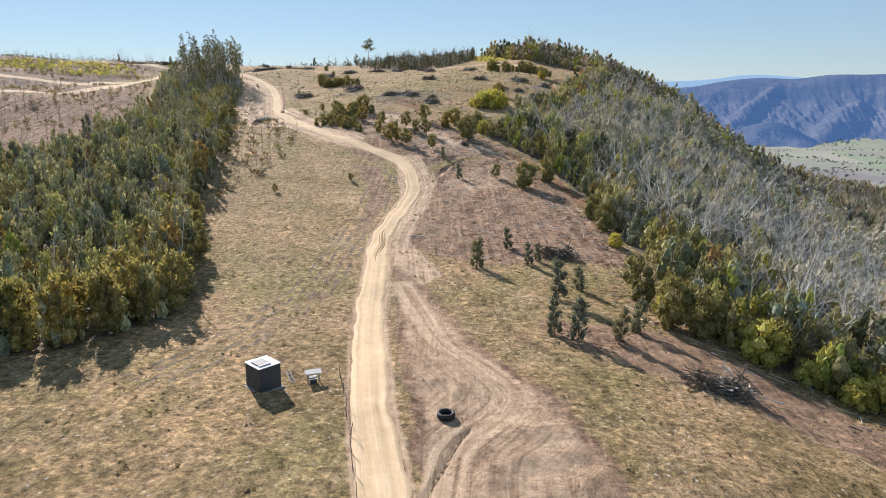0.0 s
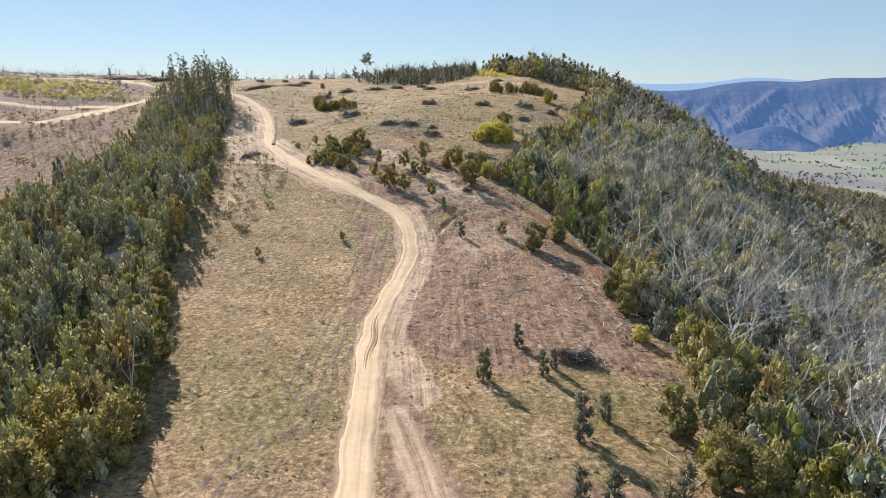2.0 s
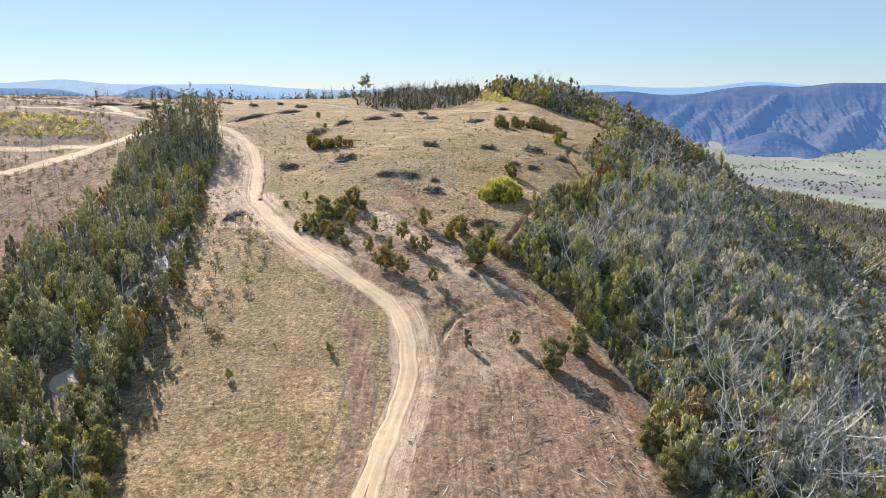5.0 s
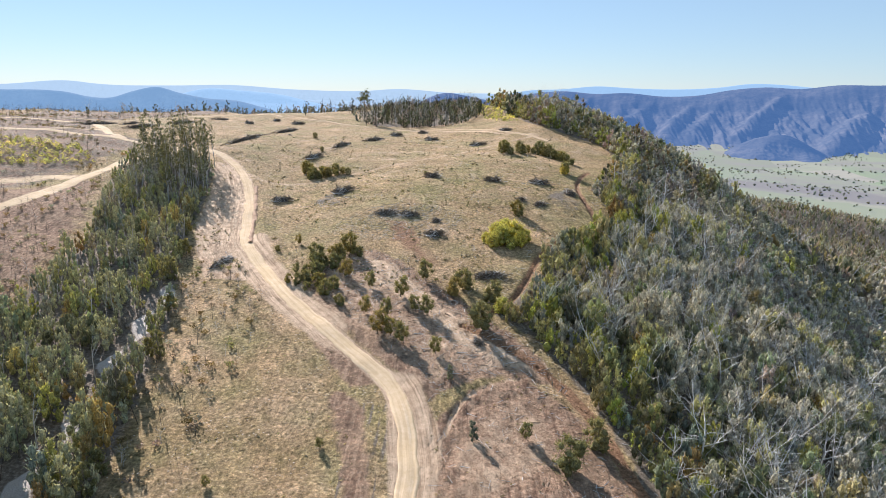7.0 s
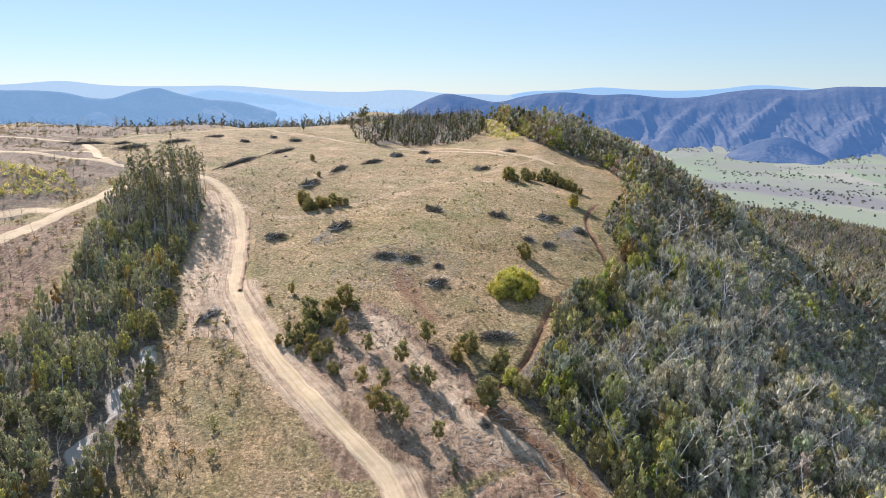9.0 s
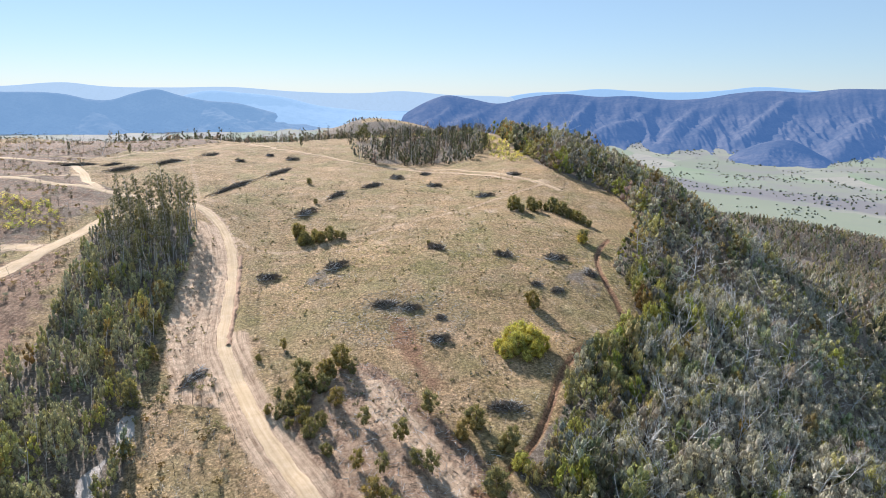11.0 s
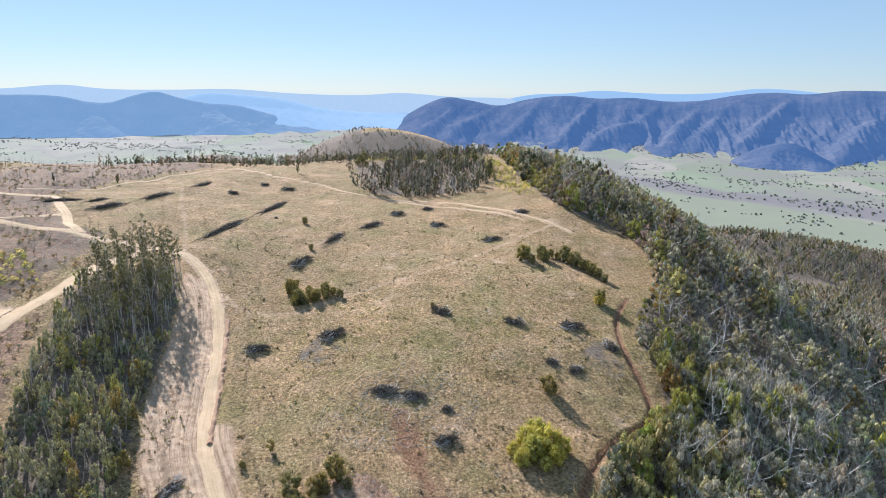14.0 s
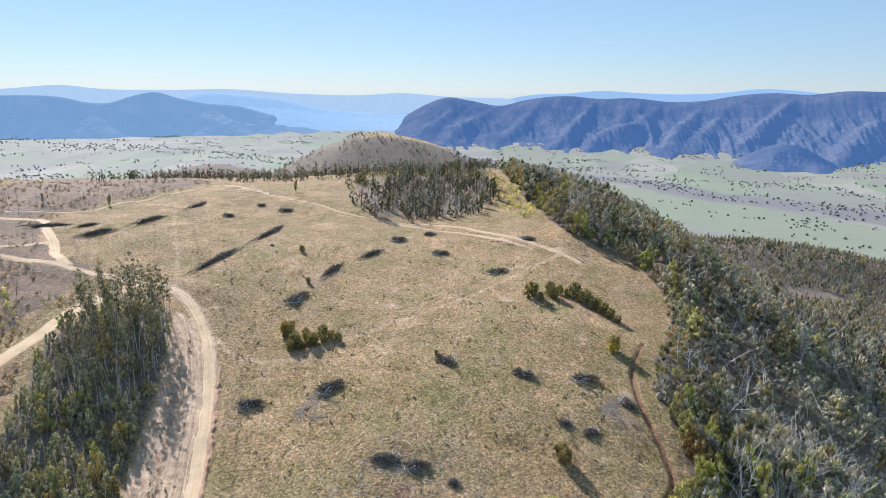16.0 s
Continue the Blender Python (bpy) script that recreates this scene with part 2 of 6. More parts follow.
def leaf_material(name, by_object=True, through=0.4):
    """Leaves let some light through; the tint comes with the mesh."""
    n = Nodes(name)
    tint = n.attr("tint").outputs["Color"]
    rnd = n.add("ShaderNodeNewGeometry").outputs["Random Per Island"]
    col = n.mix(1.0, tint, n.ramp(rnd, (0.0, 0.82), (0.6, 1.0), (1.0, 1.22)), "MULTIPLY")
    if by_object:
        hue = n.add("ShaderNodeObjectInfo").outputs["Random"]
        col = n.mix(0.55, col, n.mix(1.0, col, n.ramp(hue, (0.0, (0.75, 0.85, 0.8)), (0.4, (1.0, 1.0, 1.0)), (0.75, (1.2, 1.15, 0.75)), (1.0, (1.3, 1.02, 0.7))), "MULTIPLY"))
    pos = n.place()
    spray = n.noise(n.stretch(pos, 1.0, 1.0, 0.42), 4.5, 5, 0.78)
    col = n.mix(1.0, col, n.ramp(spray, (0.36, (0.48, 0.49, 0.5)), (0.5, (1.05, 1.05, 1.05)), (0.64, (1.85, 1.78, 1.65))), "MULTIPLY")
    tilt = n.bump(spray, 0.6, 0.2)
    d = n.add("ShaderNodeBsdfDiffuse", Color=col, Normal=tilt)
    tr = n.add("ShaderNodeBsdfTranslucent", Normal=tilt, Color=n.mix(1.0, col, (1.18, 1.1, 0.72), "MULTIPLY"))
    g = n.add("ShaderNodeBsdfGlossy", Roughness=0.45)
    g.inputs["Color"].default_value = (0.55, 0.58, 0.6, 1)
    m1 = n.add("ShaderNodeMixShader", Fac=through)
    n.t.links.new(d.outputs[0], m1.inputs[1])
    n.t.links.new(tr.outputs[0], m1.inputs[2])
    m2 = n.add("ShaderNodeMixShader", Fac=0.02)
    n.t.links.new(m1.outputs[0], m2.inputs[1])
    n.t.links.new(g.outputs[0], m2.inputs[2])
    n.t.links.new(m2.outputs[0], n.out.inputs[0])
    return n.mat


def bark_material(name, dark, light):
    n = Nodes(name)
    pos = n.place()
    rnd = n.add("ShaderNodeNewGeometry").outputs["Random Per Island"]
    f = n.noise(n.stretch(pos, 4, 4, 0.8), 1.0, 4, 0.7)
    col = n.mix(n.math("MULTIPLY", n.math("ADD", f, rnd), 0.5), dark, light)
    return n.surface(col, 0.9, n.bump(f, 0.5, 0.03), spec=0.15)


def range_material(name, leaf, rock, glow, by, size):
    """Wooded hills far off; the blue air haze is put in as emission."""
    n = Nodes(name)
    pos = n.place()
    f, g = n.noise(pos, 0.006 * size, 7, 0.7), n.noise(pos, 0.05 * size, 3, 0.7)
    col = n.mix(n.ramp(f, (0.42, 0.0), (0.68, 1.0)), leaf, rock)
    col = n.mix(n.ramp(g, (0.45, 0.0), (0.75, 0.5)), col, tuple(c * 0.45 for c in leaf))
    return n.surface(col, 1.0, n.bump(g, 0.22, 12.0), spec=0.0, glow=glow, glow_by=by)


def plain_material(name, a, b, scale=3.0, rough=0.6, metal=0.0):
    n = Nodes(name)
    f = n.noise(n.place(), scale, 5, 0.65)
    return n.surface(n.mix(f, a, b), rough, n.bump(f, 0.25, 0.02), metal=metal, spec=0.35)


M_GROUND, M_VALLEY, M_ROAD = ground_material(), valley_material(), road_material()
M_LEAF, M_WOODS = leaf_material("tree_leaves"), leaf_material("wood_leaves", False, 0.28)
M_BARK = bark_material("gum_bark", (0.075, 0.06, 0.045), (0.27, 0.23, 0.18))
M_PALE = bark_material("pale_gum_bark", (0.30, 0.27, 0.24), (0.62, 0.58, 0.53))
M_DEAD = bark_material("weathered_dead_wood", (0.36, 0.335, 0.31), (0.80, 0.77, 0.73))
M_CHAR = bark_material("charred_wood", (0.02, 0.018, 0.016), (0.13, 0.105, 0.085))
M_LOG = bark_material("cut_logs", (0.06, 0.045, 0.035), (0.33, 0.27, 0.21))
M_TUFT = plain_material("dry_tuft", (0.10, 0.085, 0.035), (0.36, 0.29, 0.14), 0.5, 0.95)
M_BANK = plain_material("dug_earth", (0.24, 0.13, 0.075), (0.52, 0.34, 0.215), 1.3, 0.95)
M_MUD = plain_material("damp_clay", (0.17, 0.10, 0.042), (0.38, 0.25, 0.12), 0.9, 0.9)
M_TIN = plain_material("white_sheet_steel", (0.72, 0.73, 0.74), (0.83, 0.83, 0.82), 5, 0.45)
M_SHED = plain_material("charcoal_sheet_steel", (0.055, 0.06, 0.07), (0.085, 0.09, 0.10), 4, 0.5, 0.2)
M_PANEL = plain_material("solar_glass", (0.02, 0.022, 0.03), (0.05, 0.055, 0.07), 2, 0.55)
M_STEEL = plain_material("galvanised_steel", (0.35, 0.36, 0.37), (0.55, 0.55, 0.55), 8, 0.45, 0.7)
M_GREY = plain_material("dull_grey_metal", (0.16, 0.165, 0.17), (0.26, 0.26, 0.26), 6, 0.65)
M_RUBBER = plain_material("black_rubber", (0.015, 0.015, 0.016), (0.04, 0.04, 0.042), 6, 0.7)
M_STONE = plain_material("grey_stone", (0.17, 0.155, 0.14), (0.42, 0.39, 0.36), 1.5, 0.95)
# The glow colour lays blue air haze over the dark woods.
M_RANGE_NEAR = range_material("wooded_range_hazed", (0.052, 0.054, 0.054), (0.118, 0.106, 0.094), (0.12, 0.29, 0.70), 0.23, 1.0)
# Stronger haze glow; the last two have bluish haze in their base colours too.
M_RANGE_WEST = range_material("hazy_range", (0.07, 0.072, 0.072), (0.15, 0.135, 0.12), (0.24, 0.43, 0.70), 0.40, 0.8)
M_RANGE_FAR = range_material("far_hazed_range", (0.10, 0.12, 0.15), (0.12, 0.14, 0.17), (0.29, 0.46, 0.66), 0.58, 0.5)
M_RANGE_HAZED = range_material("faint_hazed_range", (0.12, 0.14, 0.17), (0.15, 0.17, 0.2), (0.38, 0.51, 0.64), 0.58, 0.5)


# ---------------------------------------------------------------- landform
# Heights of the hill along lines that run from near to far, one line for each x.
FAR_Y = (-120.0, 50.0, 100.0, 150.0, 200.0, 250.0, 300.0, 400.0, 500.0, 600.0, 760.0)
WEST_LINES = (
    (-420.0, (14, 16, 20, 25, 32, 40, 47, 54, 55, 48, 20)),
    (-220.0, (8, 9, 12, 17, 25, 33, 40, 47, 50, 50, 30)),
    (-130.0, (6, 5, 7, 11, 18, 26, 31.5, 43, 47.5, 50, 36)),
    (-65.0, (4.5, 3.6, 3.8, 8.2, 14.5, 21.5, 27.5, 40.5, 46, 53, 42)),
    (-10.0, (4, 3.9, 3.9, 7.8, 17.0, 25.6, 33.2, 41, 46.5, 56, 44)),
)
EAST_LINES = (
    (35.0, (0, 1, 1.5, 6.5, 15.2, 23.6, 33.8, 43.5, 53, 58, 44)),
    (70.0, (-12, -9, -7, -2, 7, 17, 28, 43, 53, 51, 32)),
    (110.0, (-32, -28, -24, -17, -8, 1, 14.5, 36, 45, 40, 12)),
    (170.0, (-66, -62, -56, -48, -40, -30, -18, -1, 8, 6, -16)),
    (260.0, (-104, -100, -96, -90, -84, -76, -66, -50, -42, -44, -60)),
    (400.0, (-148, -146, -142, -138, -132, -126, -118, -104, -96, -90, -86)),
    (650.0, (-188, -187, -186, -184, -182, -180, -176, -168, -158, -150, -146)),
)


def hermite(xs, zs, x):
    """Smooth curve through the knots (xs rising); zs may carry further axes after the first."""
    xs, zs = np.asarray(xs, float), np.asarray(zs, float)
    slope = np.gradient(zs, xs, axis=0)
    i = np.clip(np.searchsorted(xs, x) - 1, 0, len(xs) - 2)
    h = xs[i + 1] - xs[i]
    t = np.clip((x - xs[i]) / h, 0, 1)
    ex = (slice(None),) + (None,) * (zs.ndim - 1)
    t, h = t[ex], h[ex]
    return ((1 + 2 * t) * (1 - t) ** 2 * zs[i] + t * (1 - t) ** 2 * h * slope[i]
            + t * t * (3 - 2 * t) * zs[i + 1] + t * t * (t - 1) * h * slope[i + 1])


def smooth(a, b, v):
    t = np.clip((v - a) / (b - a), 0, 1)
    return t * t * (3 - 2 * t)


def ripple(x, y, size, seed=0.0):
    """Cheap rolling relief between -1 and 1."""
    k = 6.283 / size
    return (np.sin(k * (x + 0.31 * y) + 1.3 + seed) * np.cos(k * (0.83 * y - 0.2 * x) + 0.4 * seed)
            + 0.6 * np.sin(k * 1.73 * (0.4 * x - y) + 2.1 * seed) * np.cos(k * 1.41 * (x + 0.6 * y) + 0.7)
            + 0.35 * np.sin(k * 3.1 * (x * 0.8 + y * 0.3) + seed) * np.cos(k * 2.7 * (y - 0.5 * x))) / 1.95


VALLEY = -192.0
# Knolls: x, y, half-width, half-depth, height.
KNOLLS = (
    (-75.0, 1320.0, 190.0, 230.0, 124.0),
    (-255.0, 1340.0, 225.0, 230.0, 104.0),
    (90.0, 1250.0, 150.0, 260.0, 50.0),
    (-270.0, 880.0, 95.0, 80.0, 41.0),
    (430.0, 960.0, 260.0, 130.0, 46.0),
    (700.0, 900.0, 160.0, 120.0, 26.0),
    (-900.0, 1500.0, 500.0, 260.0, 70.0),
)


def hill(x, y):
    lines = WEST_LINES + EAST_LINES
    at = np.array([l[0] for l in lines])
    table = np.array([l[1] for l in lines], float)
    rows = hermite(FAR_Y, table.T, np.clip(y, FAR_Y[0], FAR_Y[-1]))
    xx = np.clip(x, at[0], at[-1])
    slope = np.gradient(table, at, axis=0)
    rows_s = hermite(FAR_Y, slope.T, np.clip(y, FAR_Y[0], FAR_Y[-1]))
    i = np.clip(np.searchsorted(at, xx) - 1, 0, len(at) - 2)
    n = np.arange(len(xx))
    h = at[i + 1] - at[i]
    t = (xx - at[i]) / h
    return ((1 + 2 * t) * (1 - t) ** 2 * rows[n, i] + t * (1 - t) ** 2 * h * rows_s[n, i]
            + t * t * (3 - 2 * t) * rows[n, i + 1] + t * t * (t - 1) * h * rows_s[n, i + 1])


def height(x, y):
    """Height of the ground at arrays x, y."""
    x, y = np.atleast_1d(np.asarray(x, float)), np.atleast_1d(np.asarray(y, float))
    z = hill(x, y)
    out = np.maximum(smooth(650, 1500, y), np.maximum(smooth(520, 1300, x), smooth(330, 1500, -x)))
    far = np.hypot(x, y - 129.0)
    floor = VALLEY + 95 * smooth(3000, 5150, far) + 5 * ripple(x, y, 900, 2.0)
    z = z * (1 - out) + floor * out
    for kx, ky, rx, ry, kz in KNOLLS:
        q = ((x - kx) / rx) ** 2 + ((y - ky) / ry) ** 2
        z = z + kz * np.exp(-q ** 1.1)
    rough = smooth(30, 120, np.abs(x + 30))
    return z + 0.35 * ripple(x, y, 34) + (0.5 + 2.2 * rough) * ripple(x, y, 130, 4.0)


# ---------------------------------------------------------------- mesh helpers
def quads_mesh(name, verts, quads, mats, index=None, tint=None, flat=True):
    """A mesh from arrays of places and four-cornered faces."""
    me = bpy.data.meshes.new(name)
    verts, quads = np.asarray(verts, np.float32), np.asarray(quads, np.int32)
    me.vertices.add(len(verts))
    me.vertices.foreach_set("co", verts.ravel())
    me.loops.add(quads.size)
    me.loops.foreach_set("vertex_index", quads.ravel())
    me.polygons.add(len(quads))
    me.polygons.foreach_set("loop_start", np.arange(0, quads.size, 4, dtype=np.int32))
    if index is not None:
        me.polygons.foreach_set("material_index", np.asarray(index, np.int32))
    for m in mats:
        me.materials.append(m)
    if tint is not None:
        c = np.ones((len(verts), 4), np.float32)
        c[:, :3] = tint
        me.attributes.new("tint", "FLOAT_COLOR", "POINT").data.foreach_set("color", c.ravel())
    me.update(calc_edges=True)
    me.polygons.foreach_set("use_smooth", np.full(len(quads), not flat))
    return me


def part(name, me, parent, label=""):
    ob = new(name, me)
    ob.parent = parent
    return tagged(ob, label)


def thing(name, label, category, group="", at=None):
    ob = new(name)
    ob.empty_display_size = 0.5
    if at is not None:
        ob.matrix_basis = at
    return tagged(ob, label, category, group)


def curve_through(points, step=2.0):
    """A smooth line through plan points, cut into even steps."""
    p = np.asarray(points, float)
    s = np.r_[0, np.cumsum(np.hypot(*np.diff(p, axis=0).T))]
    q = hermite(s, p, np.linspace(0, s[-1], max(3, int(s[-1] / step))))
    return q


def inside(poly, x, y):
    p = np.asarray(poly, float)
    hit = np.zeros(np.shape(x), bool)
    for (ax, ay), (bx, by) in zip(p, np.roll(p, -1, 0)):
        cross = (ay > y) != (by > y)
        hit ^= cross & (x < (bx - ax) * (y - ay) / (by - ay + 1e-9) + ax)
    return hit


def near_line(line, x, y):
    """Distance to a line, with the side, and the way along it."""
    best, side, along = np.full(x.shape, 1e9), np.zeros(x.shape), np.zeros(x.shape)
    run = 0.0
    for a, b in zip(line[:-1], line[1:]):
        d = b - a
        ln = math.hypot(*d)
        t = np.clip(((x - a[0]) * d[0] + (y - a[1]) * d[1]) / (ln * ln), 0, 1)
        ox, oy = x - a[0] - t * d[0], y - a[1] - t * d[1]
        r = np.hypot(ox, oy)
        m = r < best
        best = np.where(m, r, best)
        side = np.where(m, np.sign(d[0] * oy - d[1] * ox), side)
        along = np.where(m, run + t * ln, along)
        run += ln
    return best, side, along


def soft_poly(poly, x, y, width):
    """1 inside the outline, 0 outside, half on the border."""
    line = np.asarray(list(poly) + [poly[0]], float)
    d, _, _ = near_line(line, x, y)
    return np.clip(0.5 + np.where(inside(poly, x, y), d, -d) / (2 * width), 0, 1)


# ---------------------------------------------------------------- plan of the hill
MAIN_ROAD = ((-1, 5), (-2, 20), (-3, 32), (-4, 40), (-5, 45), (-6, 51), (-7, 59), (-9, 77), (-10, 96), (-11, 116), (-10, 127), (-8, 142),
             (-6.8, 152), (-7.5, 161), (-9, 170), (-12, 178), (-18, 186), (-26, 196), (-34, 207), (-41, 217), (-49, 231), (-56, 244), (-62, 256),
             (-67, 274), (-72, 295), (-78, 316), (-87, 339), (-98, 359), (-108, 371), (-125, 381), (-142, 385), (-166, 391), (-193, 397), (-260, 412))
WEST_ROAD = ((-128, 381), (-137, 362), (-139, 336), (-142, 315), (-143, 300), (-144, 284), (-149, 268), (-175, 240), (-230, 215))
LOOP_ROAD = ((-162, 392), (-172, 402), (-186, 424), (-203, 447), (-218, 468), (-240, 462), (-280, 455))
SPUR_ROAD = ((-188, 425), (-196, 408), (-230, 398))
YARD_ROAD = ((-146, 316), (-156, 317), (-164, 310), (-172, 302), (-200, 296))
CREST_TRACK = ((-240, 478), (-204, 493), (-196, 521), (-185, 552), (-161, 588), (-137, 566), (-109, 540), (-84, 524), (-61, 502), (-37, 487), (-9, 478), (17, 451), (36, 428), (52, 405))
CREST_TWIN = ((-37, 485), (-14, 470), (10, 450), (30, 428))
MOWN_TRACK = ((-181, 548), (-160, 500), (-143, 455), (-130, 425), (-119, 397), (-112, 378))
DIAG_TRACK = ((-204, 493), (-186, 470), (-167, 449), (-140, 422))
FAINT_TRACK = ((-84, 341), (-77, 332), (-68, 327), (-58, 326), (-42, 337), (-24, 348), (-6, 361), (12, 379), (32, 401), (48, 418))
FIRE_BREAK = ((58, 332), (50, 314), (48, 291), (49, 280), (48, 268), (36, 256), (30, 248), (25, 238), (21, 226), (16, 214), (9, 203))
RED_CUT = ((3, 199), (11, 192), (17, 185), (22, 177), (26, 167), (29, 152), (31, 138))
BANK_CUT = ((-1, 163), (1, 170), (6, 177), (14, 180))
TURN_OUT = ((-6, 90), (-3, 80), (0, 68), (4, 60), (6, 55), (4, 50), (1, 46), (0, 40), (0, 30))
GRADED = ((-8, 100), (-6.5, 77), (-4.5, 61), (-3, 52), (-2, 39), (-1, 20), (16, 20), (14, 36), (13, 45), (11.5, 53), (8.5, 58), (5, 66), (1, 79), (-3, 92))
SLOPE_SOIL = ((-3, 165), (4, 176), (14, 181), (24, 168), (29, 150), (31, 120), (32, 100), (18, 104), (10, 100), (-2, 106), (-7, 112), (-6, 141))
TRACK_EDGE = ((-13, 178), (-26, 199), (-40, 220), (-44, 214), (-28, 190), (-16, 170), (-12, 150), (-13, 120), (-16, 120), (-17, 150), (-24, 175))
SLOPE_TOP = ((-4, 160), (4, 174), (14, 179), (22, 170), (23, 154), (8, 142), (-4, 142))
SLASH = ((-39, 222), (-32, 240), (-22, 243), (-12, 232), (-2, 218), (8, 203), (16, 192), (24, 175), (12, 181), (2, 178), (-4, 172), (-14, 185), (-28, 203))
PLOUGH_BAND = ((-12, 177), (-17, 154), (-17.5, 126), (-20, 103), (-22, 81), (-25, 66), (-16, 66), (-12, 82), (-12.5, 95), (-13, 121), (-11, 146))
ROAD_VERGE = ((-13, 183), (-6, 179), (-1.5, 161), (-2.6, 141), (-4.5, 131), (-6, 114), (0, 95), (-3, 90), (-7.8, 100), (-8.7, 122), (-9.5, 146))
WHEEL_LINE = ((-13, 172), (-14.5, 150), (-15, 126), (-16.5, 103), (-18.5, 84), (-22, 68), (-28, 55))
FOOT_PATH = ((-15, 45), (-18, 60), (-22, 81), (-24.3, 94), (-26, 103), (-28, 114), (-31, 131), (-29, 146))
SHEEP_PATH = ((-30, 34), (-27, 48), (-25, 60), (-27, 75), (-33, 92), (-34, 104))
BURNT = ((-23, 270), (-11, 266), (-5, 244), (2, 226), (-8, 228), (-18, 246))
GROVE_STRIP = ((-54, 228), (-66, 230), (-75, 250), (-82, 268), (-87, 290), (-91, 310), (-97, 333), (-105, 358), (-94, 350), (-79, 320), (-69, 288), (-62, 262), (-55, 242), (-49, 228))
SCRUB = ((-102, 190), (-108, 240), (-124, 290), (-134, 318), (-160, 290), (-260, 240), (-260, 120), (-120, 120))
PLATEAU_WEST = ((-150, 397), (-167, 402), (-192, 432), (-214, 470), (-207, 492), (-198, 525), (-188, 556), (-168, 600), (-260, 660), (-420, 620), (-420, 250), (-170, 250), (-148, 320), (-145, 370))
DRAIN = ((-61, 256), (-63.5, 268), (-66.5, 282), (-69, 292), (-71.5, 301), (-74, 312), (-77, 322))
CREEK_BED = ((-73, 224), (-70.5, 214), (-72, 206), (-69, 196), (-70.5, 186), (-66.5, 178), (-67.5, 168), (-65, 158), (-66.5, 148), (-61.5, 140), (-64, 128))
BEND_STRIP = ((-62, 243), (-70, 258), (-66, 266), (-57, 262), (-49, 240), (-37, 219), (-24, 201), (-20, 186), (-30, 194), (-44, 212), (-53, 226))
PALE_SLASH = ((-24, 240), (-14, 232), (0, 206), (10, 194), (20, 180), (12, 183), (2, 190), (-8, 206), (-20, 220))
DITCH = ((2.2, 48.6), (1.2, 46.6), (0.2, 43.5), (-0.8, 40.5), (-2.0, 36), (-3.0, 31))
LOWER_EDGE = ((10, 78), (28, 74), (40, 60), (60, 40), (40, 44), (26, 58), (14, 68))
WOOD_EDGE = ((56, 0), (47, 45), (44, 61), (38, 68), (32, 75), (29, 84), (33, 97), (34, 111), (31, 122), (29, 140), (29, 158), (26, 174), (17, 195), (9, 204),
             (21, 222), (30, 244), (38, 258), (52, 270), (54, 284), (54, 305), (57, 320), (67, 339), (79, 366), (77, 405), (64, 422), (52, 438), (46, 471), (41, 512), (36, 564), (33, 640), (30, 900))
WEST_WOOD = ((-66, 54), (-48, 62), (-38, 67), (-33.5, 75), (-34.5, 86), (-44, 113), (-53, 140), (-59, 172), (-66, 207), (-75, 236), (-82, 262), (-87, 285), (-91, 305), (-97, 330), (-106, 356),
             (-112, 362), (-132, 347), (-132, 320), (-125, 300), (-112, 262), (-104, 222), (-106, 203), (-112, 160), (-110, 110), (-100, 70), (-80, 46))
TALL_GROVE = ((-90, 302), (-96, 326), (-102, 353), (-110, 361), (-129, 345), (-128, 322), (-114, 300), (-98, 292))
CREST_WOOD = ((-62, 520), (-52, 496), (-34, 490), (17, 492), (26, 520), (24, 560), (16, 610), (-40, 640), (-80, 600))
VALLEY_CREEK = ((-600, 3500), (-100, 3300), (270, 3020), (440, 2630), (700, 2410), (780, 2160), (900, 2050), (1060, 1920), (1120, 1790), (1300, 1600), (1700, 1300))
GREEN_PADDOCK = ((430, 2400), (750, 2260), (850, 1970), (990, 1750), (1150, 1480), (1000, 1250), (740, 1400), (520, 1770), (430, 2110))
BLOOM = ((24, 500), (34, 470), (44, 470), (42, 510), (36, 560), (20, 620), (-40, 650), (-70, 640), (-60, 612), (10, 600), (20, 560))

TRACKS = [(curve_through(p), w) for p, w in (
    (MAIN_ROAD, 1.8), (WEST_ROAD, 2.0), (LOOP_ROAD, 1.7), (SPUR_ROAD, 1.6), (YARD_ROAD, 3.5), (CREST_TRACK, 1.0), (CREST_TWIN, 0.8),
    (MOWN_TRACK, 1.1), (DIAG_TRACK, 0.8), (FAINT_TRACK, 1.1), (TURN_OUT, 1.3), (BANK_CUT, 0.1), (FOOT_PATH, 0.1), (SHEEP_PATH, 0.1))]


# ---------------------------------------------------------------- ground, one sheet to the horizon
def grown(mid, lo, hi, rate):
    """Grid lines: the given ones, and wider and wider steps beyond."""
    up, d = [mid[-1]], 1.6
    while up[-1] < hi:
        d = min(d * rate, 110)
        up.append(up[-1] + d)
    dn, d = [mid[0]], 1.6
    while dn[-1] > lo:
        d = min(d * rate, 110)
        dn.append(dn[-1] - d)
    return np.r_[dn[:0:-1], mid, up[1:]]


